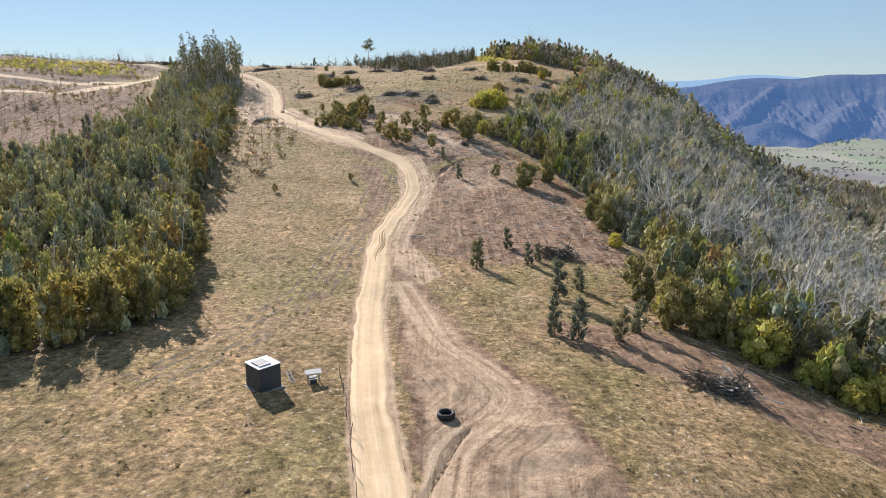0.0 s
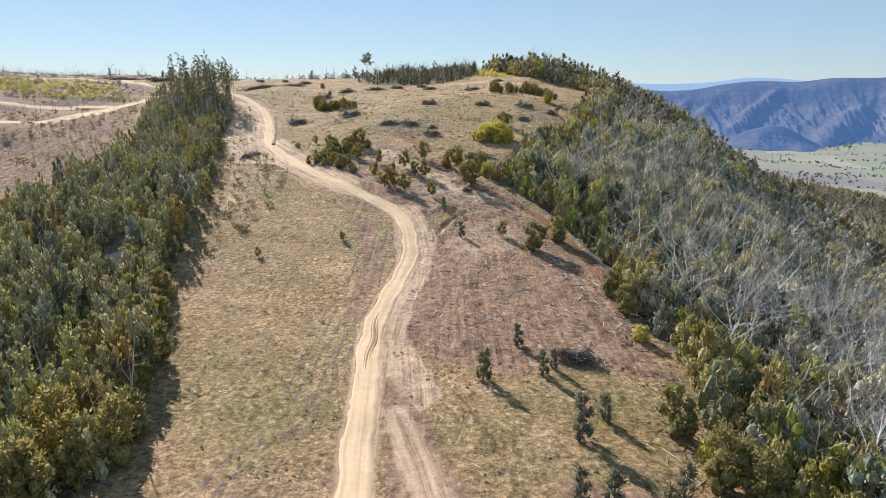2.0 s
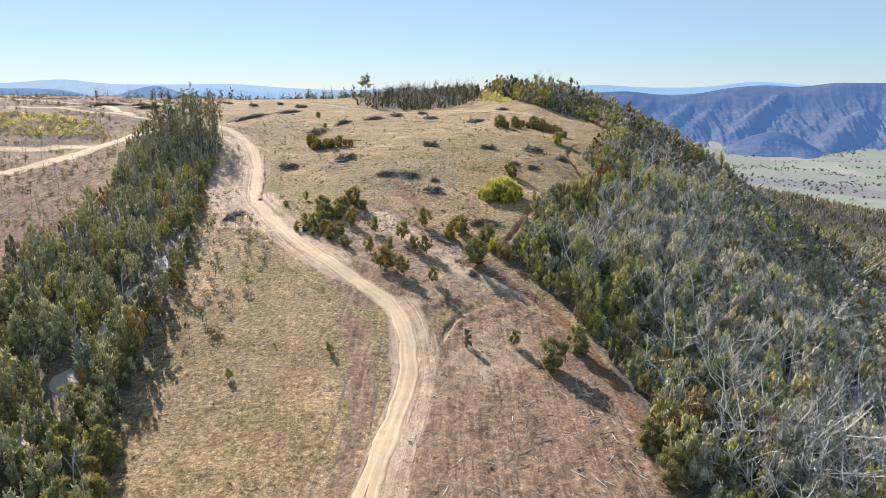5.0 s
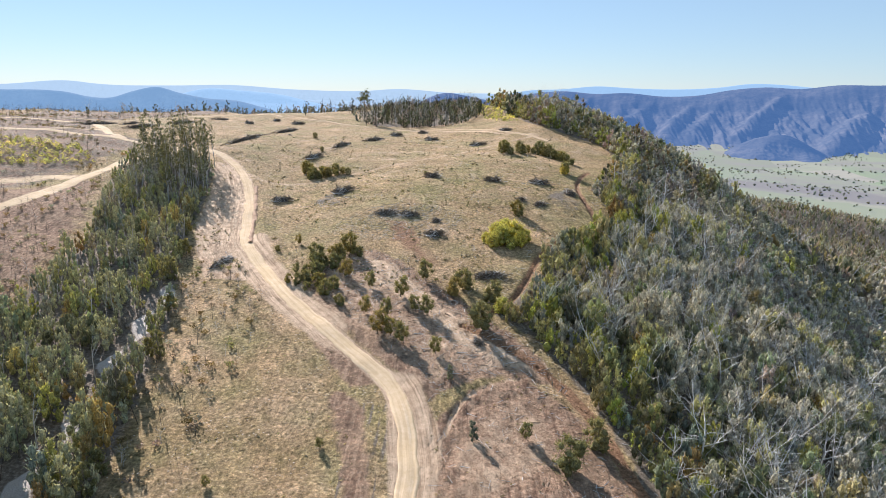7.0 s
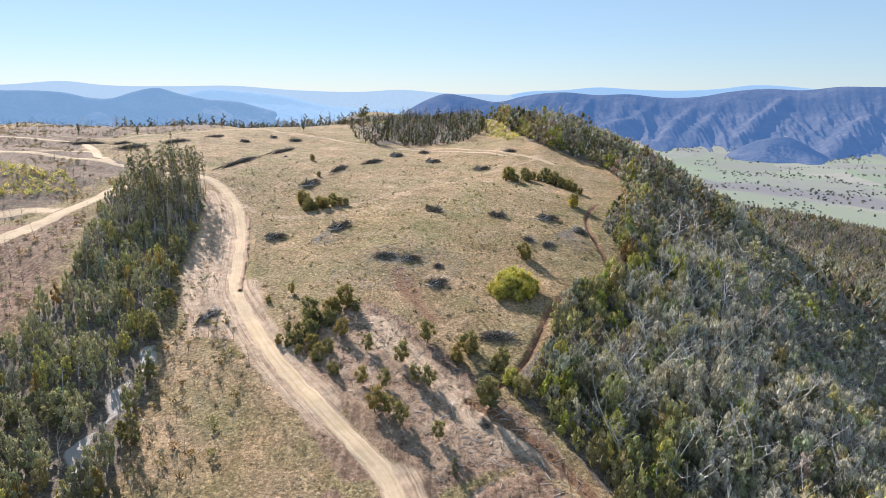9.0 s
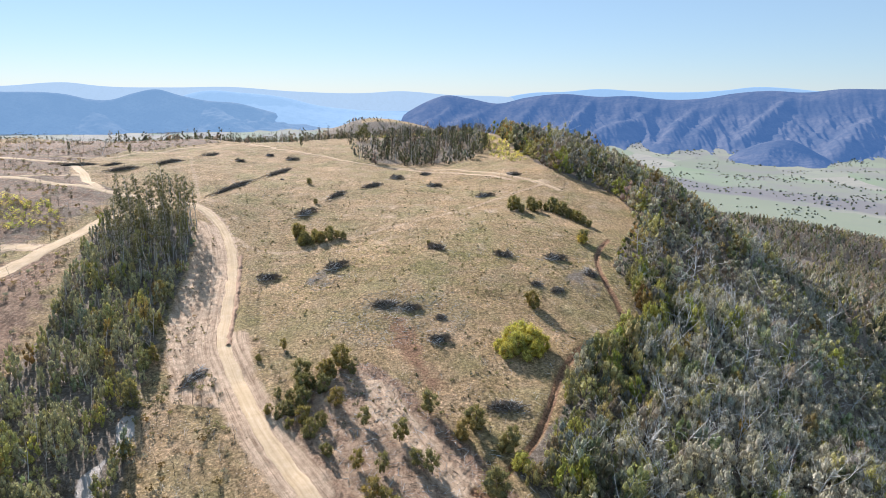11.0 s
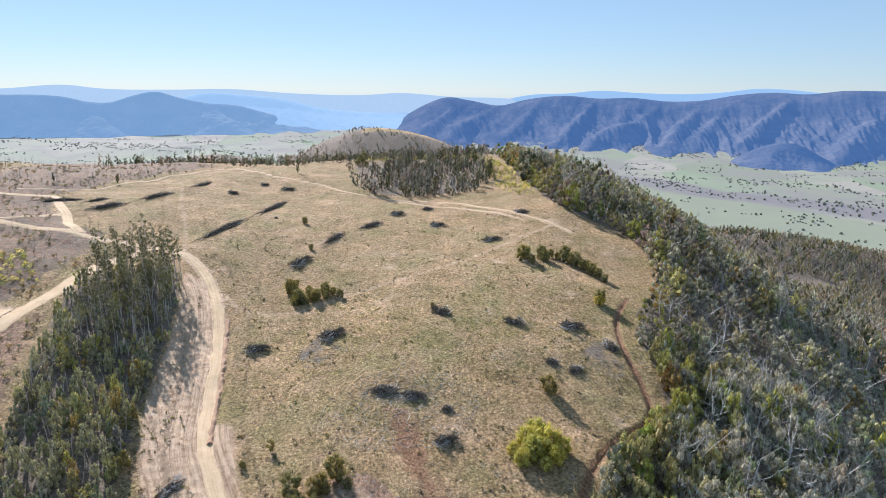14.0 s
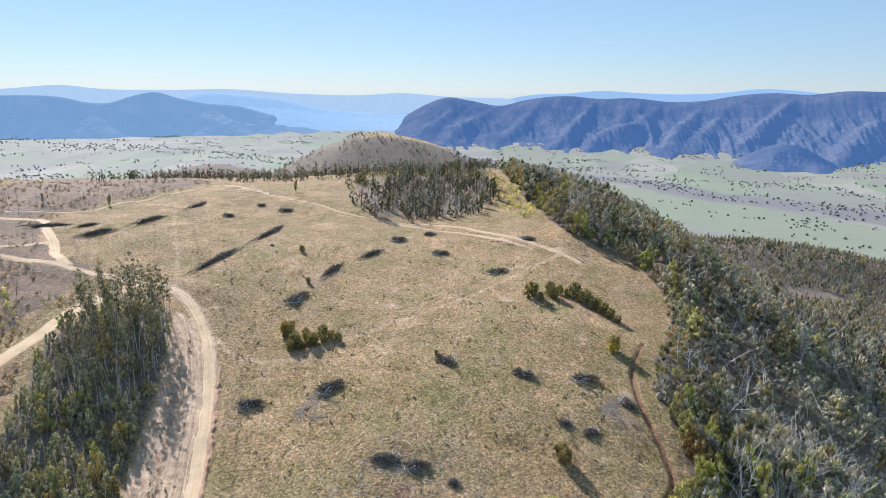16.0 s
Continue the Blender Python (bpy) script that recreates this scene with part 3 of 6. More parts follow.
def build_ground():
    gx = grown(np.r_[np.arange(-168, -80, 2.0), np.arange(-80, -28, 1.2), np.arange(-28, -4, 0.8), np.arange(-4, 3.4, 0.27), np.arange(3.4, 62, 0.8), np.arange(62, 80, 1.6)], -5200, 5200, 1.065)
    gy = grown(np.r_[np.arange(28, 52, 0.4), np.arange(52, 110, 0.7), np.arange(110, 345, 1.2), np.arange(345, 480, 1.8)], -900, 5300, 1.06)
    nx, ny = len(gx), len(gy)
    x, y = (v.ravel() for v in np.meshgrid(gx, gy))
    z = height(x, y)
    close = (x > -300) & (x < 160) & (y > -20) & (y < 700)
    cx, cy = x[close], y[close]
    dust, best = np.zeros(len(cx)), np.full(len(cx), 1e9)
    side, along = np.zeros(len(cx)), np.zeros(len(cx))
    for k, (line, w) in enumerate(TRACKS):
        d, s, l = near_line(line, cx, cy)
        wide = w + (0.4 if k == 0 else 1.0 if k == 1 else 0.3)
        dust = np.maximum(dust, np.clip(0.5 + (wide - d) / (2.2 if k < 12 else 1.4), 0, 0.5 if k in (7, 8, 9) else 0.46 if k > 11 else 1.0))
        m = (d < best) & (w > 0.8)
        best, side, along = np.where(m, d, best), side if k else s, along if k else l
        lane_off = d if k == 0 else lane_off
    soil = np.maximum.reduce([soft_poly(SLOPE_SOIL, cx, cy, 3), soft_poly(SLASH, cx, cy, 4), 0.85 * soft_poly(TRACK_EDGE, cx, cy, 3), 0.45 * soft_poly(PLOUGH_BAND, cx, cy, 4),
                              0.85 * soft_poly(SCRUB, cx, cy, 12), 0.5 * soft_poly(PLATEAU_WEST, cx, cy, 8), 0.9 * soft_poly(LOWER_EDGE, cx, cy, 3), 0.85 * soft_poly(GRADED, cx, cy, 2.0)])
    marks = np.zeros(len(cx))
    for shift in (-3.0, -1.2, 0.9, 2.6):
        wheel = curve_through([(px + shift, py) for px, py in WHEEL_LINE])
        marks = np.maximum(marks, 0.6 * np.clip(1.25 - near_line(wheel, cx, cy)[0] / 0.7, 0, 1))
    dust = np.maximum.reduce([dust, 0.53 * soft_poly(GRADED, cx, cy, 2.0), soft_poly(GROVE_STRIP, cx, cy, 3), soft_poly(ROAD_VERGE, cx, cy, 2), 0.5 * soft_poly(SLOPE_TOP, cx, cy, 7), 0.85 * soft_poly(PALE_SLASH, cx, cy, 4), 1.0 * soft_poly(BEND_STRIP, cx, cy, 4), 0.48 * soft_poly(SLASH, cx, cy, 4)])
    edge_x = np.interp(cy, [p[1] for p in WOOD_EDGE], [p[0] for p in WOOD_EDGE])
    litter = np.maximum.reduce([marks, np.clip(0.5 + (cx - edge_x - 1.0) / 6, 0, 1), soft_poly(WEST_WOOD, cx, cy, 4), 0.55 * soft_poly(CREST_WOOD, cx, cy, 9), 0.62 * soft_poly(PLATEAU_WEST, cx, cy, 8)])
    red = np.maximum.reduce([np.clip(0.5 + (w - near_line(curve_through(l), cx, cy)[0]) / 2.0, 0, 1) for l, w in ((FIRE_BREAK, 0.9), (RED_CUT, 1.2), (DRAIN, 0.6))]
                            + [0.62 * soft_poly(BURNT, cx, cy, 5)])
    pale = np.clip(0.5 + (1.1 + 0.9 * np.sin(cy * 0.35) - near_line(curve_through(CREEK_BED), cx, cy)[0]) / 2.2, 0, 1)
    slash = np.maximum(np.clip(1.2 - np.hypot((cx + 42) / 11, (cy - 300) / 15), 0, 1), np.clip(1.2 - np.hypot((cx + 16) / 20, (cy - 272) / 9), 0, 1))
    slash = np.maximum(slash, np.clip(1.1 - np.hypot((cx - 40) / 12, (cy - 285) / 26), 0, 1))
    spots = np.array([noise.noise((px / 17, py / 17, 1.0)) + 0.6 * noise.noise((px / 6, py / 6, 2.0)) for px, py in zip(cx, cy)])
    litter = np.maximum(litter, np.clip(slash * 1.3, 0, 1) * (0.46 + 0.22 * spots))
    open_top = smooth(225, 250, cy) * (1 - smooth(420, 470, cy)) * (cx > -110) * (litter < 0.4)
    bare = np.clip(1.25 - np.hypot((cx - 28) / 26, (cy - 278) / 34), 0, 1)
    dust = np.maximum(dust, open_top * np.maximum(0.29 + 0.27 * spots, bare * (0.43 + 0.25 * spots)))
    lush = np.clip(0.62 + 0.5 * spots - np.abs(cy - 308) / 75, 0, 1) * (cx > -66) + np.clip(0.7 - np.hypot((cx + 30) / 22, (cy - 55) / 25), 0, 1) + np.clip(0.8 - np.hypot((cx - 20) / 12, (cy - 88) / 18), 0, 1) \
        + np.clip(1.2 - np.hypot((cx + 190) / 40, (cy - 345) / 30), 0, 1)
    zone, cover, lane = np.zeros((len(x), 4)), np.zeros((len(x), 4)), np.zeros((len(x), 3))
    zone[close, 0], zone[close, 1], zone[close, 2] = dust, soil, litter
    cover[close, 0], cover[close, 1], cover[close, 2] = np.clip(lush, 0, 1), red, pale
    d, s, l = near_line(curve_through(TURN_OUT), cx, cy)
    turned = inside(GRADED, cx, cy)
    lane[close, 0], lane[close, 1] = np.where(turned, d * s, lane_off * side), np.where(turned, l, along)
    apart = close.copy()
    apart[close] = (best > 9) & ~turned
    lane[apart, 0], lane[apart, 1] = 0.5 * x[apart] + 0.3 * y[apart], 2.0 * y[apart] - 3.0 * x[apart]
    far_off = ~close
    v = z < -120
    cover[v, 0] = soft_poly(GREEN_PADDOCK, x[v], y[v], 40)
    cover[v, 1] = np.clip(1.2 - near_line(curve_through(VALLEY_CREEK, 40), x[v], y[v])[0] / 110, 0, 1)
    zone[far_off, 2] = np.where((x > 60) & (z > -172), 1, 0)[far_off]
    knoll = (y > 800) & (z > -150) & (np.abs(x + 60) < 420) & (y < 1700) & (np.hypot((x + 75) / 75, (y - 1290) / 45) > 1)
    zone[knoll, 2] = 0.75
    zone[(y > 780) & (z > -150) & (np.abs(x + 60) < 460) & (y < 1700), 1] = 0.9
    zone[far_off, 1] = np.where((x < -100) & (z > -120) & (y < 640), 0.46, 0)[far_off]
    # Clods, tussocks and wheel marks, smooth on the roads.
    on_road = np.zeros(len(x))
    on_road[close] = np.clip(1.6 - best / 2.6, 0, 1)
    amp = np.zeros(len(x))
    amp[close] = 0.16 + 0.2 * soil + 0.12 * litter + 0.08 * dust
    rough = np.array([noise.noise((px * 0.4, py * 0.4, 0.0)) + 0.6 * noise.noise((px * 1.1, py * 1.1, 4.0)) if a > 0 else 0.0 for px, py, a in zip(x, y, amp)])
    z = z + amp * rough * (1 - on_road)
    # Tracks and cuts are pressed or dug into the ground.
    dig = np.zeros(len(x))
    dig[close] = 0.10 * np.clip(1.3 - best / 2.2, 0, 1) + 0.5 * np.clip(red - 0.45, 0, 1)
    trench = np.minimum.reduce([near_line(curve_through(l), cx, cy)[0] for l in (FIRE_BREAK, BANK_CUT, RED_CUT[:4])])
    dig[close] += (0.5 + 0.4 * spots) * np.clip(1.1 - trench / 0.8, 0, 1) - 0.22 * np.clip(1.0 - np.abs(trench - 1.4) / 0.7, 0, 1) * (0.8 + spots)
    dig[close] += 0.4 * np.clip(1.1 - near_line(curve_through(DITCH, 0.8), cx, cy)[0] / 0.24, 0, 1)
    d, s, l = near_line(curve_through(MAIN_ROAD), cx, cy)
    bank = np.clip(1 - np.abs(d - 5.0) / 2.2, 0, 1) * (s < 0) * smooth(165, 180, cy) * (1 - smooth(300, 330, cy))
    z[close] += 0.9 * bank
    z = z - dig
    i = (np.arange(nx - 1)[None, :] + nx * np.arange(ny - 1)[:, None]).ravel()
    quads = np.stack([i, i + 1, i + nx + 1, i + nx], 1)
    mid = x[quads].mean(1), y[quads].mean(1), z[quads].mean(1)
    # Low and distant faces take the pasture material with its haze glow.
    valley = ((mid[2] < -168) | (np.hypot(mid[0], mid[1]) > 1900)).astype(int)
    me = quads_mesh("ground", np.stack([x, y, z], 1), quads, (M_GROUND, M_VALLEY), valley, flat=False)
    me.attributes.new("zone", "FLOAT_COLOR", "POINT").data.foreach_set("color", zone.astype(np.float32).ravel())
    me.attributes.new("cover", "FLOAT_COLOR", "POINT").data.foreach_set("color", cover.astype(np.float32).ravel())
    me.attributes.new("lane", "FLOAT_VECTOR", "POINT").data.foreach_set("vector", lane.astype(np.float32).ravel())
    return tagged(new("ground", me), "dry grassy hill with bare earth, falling to green farmland", "ground", kind="structure")


def build_road(name, points, half, label, mat=None, above=0.03, tapered=False):
    """A graded dirt road laid along the ground, with a crown, two wheel ruts and a ragged edge."""
    line = curve_through(points, 1.2)
    tang = np.gradient(line, axis=0)
    tang /= np.hypot(*tang.T)[:, None]
    side = np.stack([tang[:, 1], -tang[:, 0]], 1)
    run = np.r_[0, np.cumsum(np.hypot(*np.diff(line, axis=0).T))]
    across = np.array([-1.0, -0.86, -0.66, -0.48, -0.3, 0.0, 0.3, 0.48, 0.66, 0.86, 1.0])
    lift = np.array([-0.10, 0.05, 0.03, -0.02, 0.05, 0.07, 0.05, -0.02, 0.03, 0.05, -0.10])
    wob = np.array([[noise.noise((r * 0.16, k * 9.0, 3.0)) + 0.5 * noise.noise((r * 0.7, k * 9.0, 5.0)) for k in (0, 1)] for r in run])
    ends = np.sin(np.pi * run / run[-1]) ** 0.6 if tapered else np.ones(len(run))
    v, lane = [], []
    for a, h in zip(across, lift):
        w = half * ends.clip(0.02) * (1 + 0.34 * np.where(a < 0, wob[:, 0], wob[:, 1]))
        p = line + side * (a * w)[:, None]
        bumps = np.array([0.02 * noise.noise((q[0] * 0.8, q[1] * 0.8, 1.0)) for q in p])
        v.append(np.c_[p, height(p[:, 0], p[:, 1]) + h + above - 0.08 * (1 - ends) + bumps])
        lane.append(np.c_[a * half + 0 * run, run, 0 * run])
    m, k = len(across), len(line)
    v, lane = np.stack(v, 1).reshape(-1, 3), np.stack(lane, 1).reshape(-1, 3)
    i = (np.arange(m - 1)[None, :] + m * np.arange(k - 1)[:, None]).ravel()
    me = quads_mesh(name, v, np.stack([i, i + 1, i + m + 1, i + m], 1), (mat or M_ROAD,), flat=False)
    me.attributes.new("lane", "FLOAT_VECTOR", "POINT").data.foreach_set("vector", lane.astype(np.float32).ravel())
    return tagged(new(name, me), label, "dirt road", kind="structure")


def build_bank(name, points, across, label):
    """Dug earth laid along a line: pairs of offset and height, ragged along the way."""
    line = curve_through(points, 0.8)
    tang = np.gradient(line, axis=0)
    tang /= np.hypot(*tang.T)[:, None]
    side = np.stack([tang[:, 1], -tang[:, 0]], 1)
    v = []
    for k, (a, h) in enumerate(across):
        wob = np.array([noise.noise((q[0] * 0.5, q[1] * 0.5, k * 3.0)) + 0.5 * noise.noise((q[0] * 1.4, q[1] * 1.4, k * 3.0)) for q in line])
        p = line + side * (a + 0.25 * wob)[:, None]
        v.append(np.c_[p, height(p[:, 0], p[:, 1]) + h * (1 + 1.6 * wob * (h > 0.1)) - 0.5 * np.clip(-wob, 0, 1) * (h > 0.1)])
    m, k = len(across), len(line)
    i = (np.arange(m - 1)[None, :] + m * np.arange(k - 1)[:, None]).ravel()
    me = quads_mesh(name, np.stack(v, 1).reshape(-1, 3), np.stack([i, i + 1, i + m + 1, i + m], 1), (M_BANK,), flat=False)
    return tagged(new(name, me), label, "earth bank", kind="structure")


build_ground()
build_road("road_main", MAIN_ROAD, 1.75, "pale sandy dirt road climbing the hill with wheel ruts")
build_road("road_mud", ((-10.6, 100), (-10.9, 106), (-10.6, 112), (-11.1, 118), (-10.6, 124)), 0.6, "damp orange-brown patch on the dirt road", M_MUD, 0.075, True)
build_road("road_west", WEST_ROAD, 3.2, "pale graded dirt road past the tall grove")
build_road("track_crest", CREST_TRACK, 0.7, "narrow pale farm track along the crest")
build_road("track_spur", SPUR_ROAD, 1.2, "short pale dirt spur on the plateau")
build_road("track_yard", YARD_ROAD, 2.6, "wide pale bare clearing beside the road")
build_road("road_loop", LOOP_ROAD, 2.1, "narrow pale dirt track on the plateau")


build_bank("bank_drain", DRAIN, ((-1.2, -0.4), (-0.5, 0.16), (0.1, 0.45), (0.5, 0.3), (1.3, -0.4)), "raw earth bank of the roadside drain")


# ---------------------------------------------------------------- hills and ranges in the distance
def build_range(name, ridge, reach, foot, mat, label, cols, seed, spacing=3.4, slant=-5.5, carve=1.0):
    """A wooded range: a main ridge over bearings, with rounded spurs that slant down to its foot and gullies between."""
    r2 = np.random.default_rng(seed)
    lo, hi = ridge[0][0], ridge[-1][0]
    deg = np.linspace(lo, hi, cols)
    xs, zs = [p[0] for p in ridge], [p[1] for p in ridge]
    rows = np.linspace(0, 1, 96)
    A, T = np.meshgrid(deg, rows)
    warp = np.array([noise.noise((a * 0.35, 2.2 * t, seed)) for a, t in zip(A.ravel(), T.ravel())]).reshape(A.shape)
    bent = A + slant * 0.75 * (1 - T)
    fine = np.array([2.9 * (0.36 - abs(noise.noise((a * 0.42 + 0.6 * w, 1.3 * t, seed + 9)))) + 1.1 * (0.3 - abs(noise.noise((a * 1.3 + w, 3.6 * t, seed + 2)))) + 0.5 * noise.noise((a * 5.0, 14 * t, seed + 4))
                     for a, t, w in zip(bent.ravel(), T.ravel(), warp.ravel())]).reshape(A.shape)
    B = A + 1.3 * warp * (1 - T)
    top = hermite(xs, zs, deg)
    shape = np.maximum(T ** (1.0 + 0.75 * carve), 0.6 * carve * T)
    at = lo - 8
    while at < hi + 8:
        at += spacing * r2.uniform(0.6, 1.5)
        s, full, wide = slant * r2.uniform(0.4, 1.4), r2.uniform(0.6, 1.0), spacing * r2.uniform(0.5, 0.9)
        ends = r2.uniform(0.0, 0.3)
        crest = full * np.clip((T - ends) / (1 - ends), 0, 1) ** r2.uniform(0.55, 0.85)
        off = np.abs(B - at - s * (1 - T)) / (wide * (1.25 - 0.55 * T))
        flank = crest - carve * 0.62 * (np.sqrt(off * off + 0.05) - 0.22)
        k = 0.035
        m = np.maximum(shape, flank)
        shape = m + k * np.log(np.exp((shape - m) / k) + np.exp((flank - m) / k)) - 0.2 * k
    shape = np.clip(np.minimum(shape, 1.7 * T), 0, 0.25 + 0.75 * T) * smooth(0.0, 0.1, T) + 0.085 * carve * fine * np.sin(np.pi * T) ** 1.3
    tip = smooth(0.72, 1.0, T)
    shape = shape * (1 - tip) + tip * (0.55 + 0.45 * T)
    radius = foot + (reach - foot) * T
    az = np.radians(A)
    gx, gy = np.sin(az) * radius, 129 + np.cos(az) * radius
    base = height(gx.ravel(), gy.ravel()).reshape(gx.shape) - 8 * (1 - T)
    v = np.stack([gx, gy, base + (np.maximum(top - base[-1], 0) * smooth(lo, lo + 1.2, deg) * (1 - smooth(hi - 1.2, hi, deg)))[None, :] * shape], -1)
    back = v[-1:] * (1.03, 1.03, 1.0) - (0, 0, 260)
    v = np.concatenate([v, back])
    k, m = v.shape[:2]
    i = (np.arange(m - 1)[None, :] + m * np.arange(k - 1)[:, None]).ravel()
    me = quads_mesh(name, v.reshape(-1, 3), np.stack([i, i + m, i + m + 1, i + 1], 1), (mat,), flat=False)
    return tagged(new(name, me), label, "mountain range", kind="structure")


RIGHT_RIDGE = ((-5.2, -150), (-4.8, -124), (-2.9, -28), (-1.4, 34), (-0.2, 65), (1.9, 48), (4.5, 17), (6.6, 56), (9.9, 85), (12.6, 70), (15.3, 76), (18.0, 57), (20.9, 68),
               (22.9, 98), (25.6, 118), (27.9, 110), (30.4, 132), (32.7, 131), (38.0, 150), (46.0, 120))
LEFT_RIDGE = ((-48, 90), (-40, 80), (-33.3, 65), (-31.3, 65), (-29.5, 53), (-28.1, 28), (-26.6, 24), (-25.0, 62), (-23.2, 86), (-21.8, 56), (-19.7, 22), (-17.2, 6), (-15.4, -30), (-13.2, -72), (-11.0, -106), (-8.5, -140), (-6.0, -170))
FAR_LEFT = ((-48, 90), (-33.3, 97), (-29.1, 121), (-27.6, 106), (-22.1, 99), (-17.9, 107), (-12.6, 81), (-6.6, 77), (-4.3, 91), (0.5, 68), (5.2, 60), (9.0, 20), (12.5, -60))
MID_LEFT = ((-24.0, -60), (-22.6, 7), (-19.7, 80), (-17.1, 71), (-13.6, 43), (-10.9, -8), (-7.1, -38), (-3.5, -42), (0.5, -40), (3.5, -60))
FAR_RIGHT = ((0.0, -60), (3.3, 19), (7.1, 89), (9.9, 100), (12.6, 121), (15.7, 109), (18.8, 104), (22.1, 118), (24.4, 142), (26.8, 136), (28.6, 121), (32.8, 108), (46, 100))
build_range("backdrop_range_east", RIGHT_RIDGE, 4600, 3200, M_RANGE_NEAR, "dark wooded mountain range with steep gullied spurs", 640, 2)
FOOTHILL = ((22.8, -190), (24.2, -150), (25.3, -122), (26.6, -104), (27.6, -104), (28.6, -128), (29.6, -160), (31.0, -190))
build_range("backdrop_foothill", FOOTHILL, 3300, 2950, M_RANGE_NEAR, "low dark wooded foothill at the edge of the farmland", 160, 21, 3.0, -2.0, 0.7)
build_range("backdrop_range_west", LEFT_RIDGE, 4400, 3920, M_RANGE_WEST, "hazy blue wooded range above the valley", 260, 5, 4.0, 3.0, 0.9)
build_range("backdrop_far_west", FAR_LEFT, 4840, 4640, M_RANGE_HAZED, "faint pale blue ridges on the horizon", 140, 7, 6.0, 1.0, 0.1)
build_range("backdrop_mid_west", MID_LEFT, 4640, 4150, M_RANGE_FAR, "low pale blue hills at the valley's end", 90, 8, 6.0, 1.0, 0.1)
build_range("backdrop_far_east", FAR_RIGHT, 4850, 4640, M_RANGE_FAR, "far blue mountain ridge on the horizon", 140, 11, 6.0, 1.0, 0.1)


# ---------------------------------------------------------------- plants
def tubes(segs, sides=3):
    """Tapered sticks: rows of start, end and the two radii."""
    s = np.asarray(segs, float)
    p0, p1, r0, r1 = s[:, :3], s[:, 3:6], s[:, 6], s[:, 7]
    d = p1 - p0
    d /= np.linalg.norm(d, axis=1)[:, None] + 1e-9
    ref = np.where(np.abs(d[:, 2:3]) < 0.9, (0, 0, 1.0), (1.0, 0, 0))
    u = np.cross(d, ref)
    u /= np.linalg.norm(u, axis=1)[:, None] + 1e-9
    w = np.cross(d, u)
    a = np.arange(sides) * 2 * math.pi / sides
    ring = u[:, None] * np.cos(a)[None, :, None] + w[:, None] * np.sin(a)[None, :, None]
    v = np.concatenate([p0[:, None] + ring * r0[:, None, None], p1[:, None] + ring * r1[:, None, None]], 1)
    i = np.arange(sides)
    f = np.stack([i, (i + 1) % sides, (i + 1) % sides + sides, i + sides], 1)
    q = (np.arange(len(s)) * 2 * sides)[:, None, None] + f[None]
    return v.reshape(-1, 3), q.reshape(-1, 4)


def leaves(rng, centres, spread, per, size, droop=0.3):
    """Small pointed leaf sprays scattered round each clump."""
    c = np.repeat(np.asarray(centres, float), per, 0)
    sp = np.repeat(np.broadcast_to(spread, len(centres)), per)
    off = rng.normal(size=c.shape)
    off *= (sp * rng.uniform(0.35, 1.0, len(c)) ** 0.6 / (np.linalg.norm(off, axis=1) + 1e-9))[:, None]
    off[:, 2] *= 0.75
    p = c + off
    heart = np.mean(centres, axis=0) * (1, 1, 0.9)
    out = (p - heart) * (1, 1, 0.8)
    out = out / (np.linalg.norm(out, axis=1)[:, None] + 1e-9) + 0.5 * off / (np.linalg.norm(off, axis=1)[:, None] + 1e-9) + 0.42 * rng.normal(size=c.shape) + (0, 0, 0.25)
    a = np.cross(out, rng.normal(size=c.shape))
    a[:, 2] -= droop
    a /= np.linalg.norm(a, axis=1)[:, None]
    b = np.cross(a, out)
    b /= np.linalg.norm(b, axis=1)[:, None] + 1e-9
    s = size * rng.uniform(0.6, 1.35, len(c))[:, None]
    v = np.stack([p - a * s, p + b * s * 0.5 + a * s * 0.1, p + a * s, p - b * s * 0.5 + a * s * 0.1], 1)
    return v.reshape(-1, 3), np.arange(len(p) * 4).reshape(-1, 4)


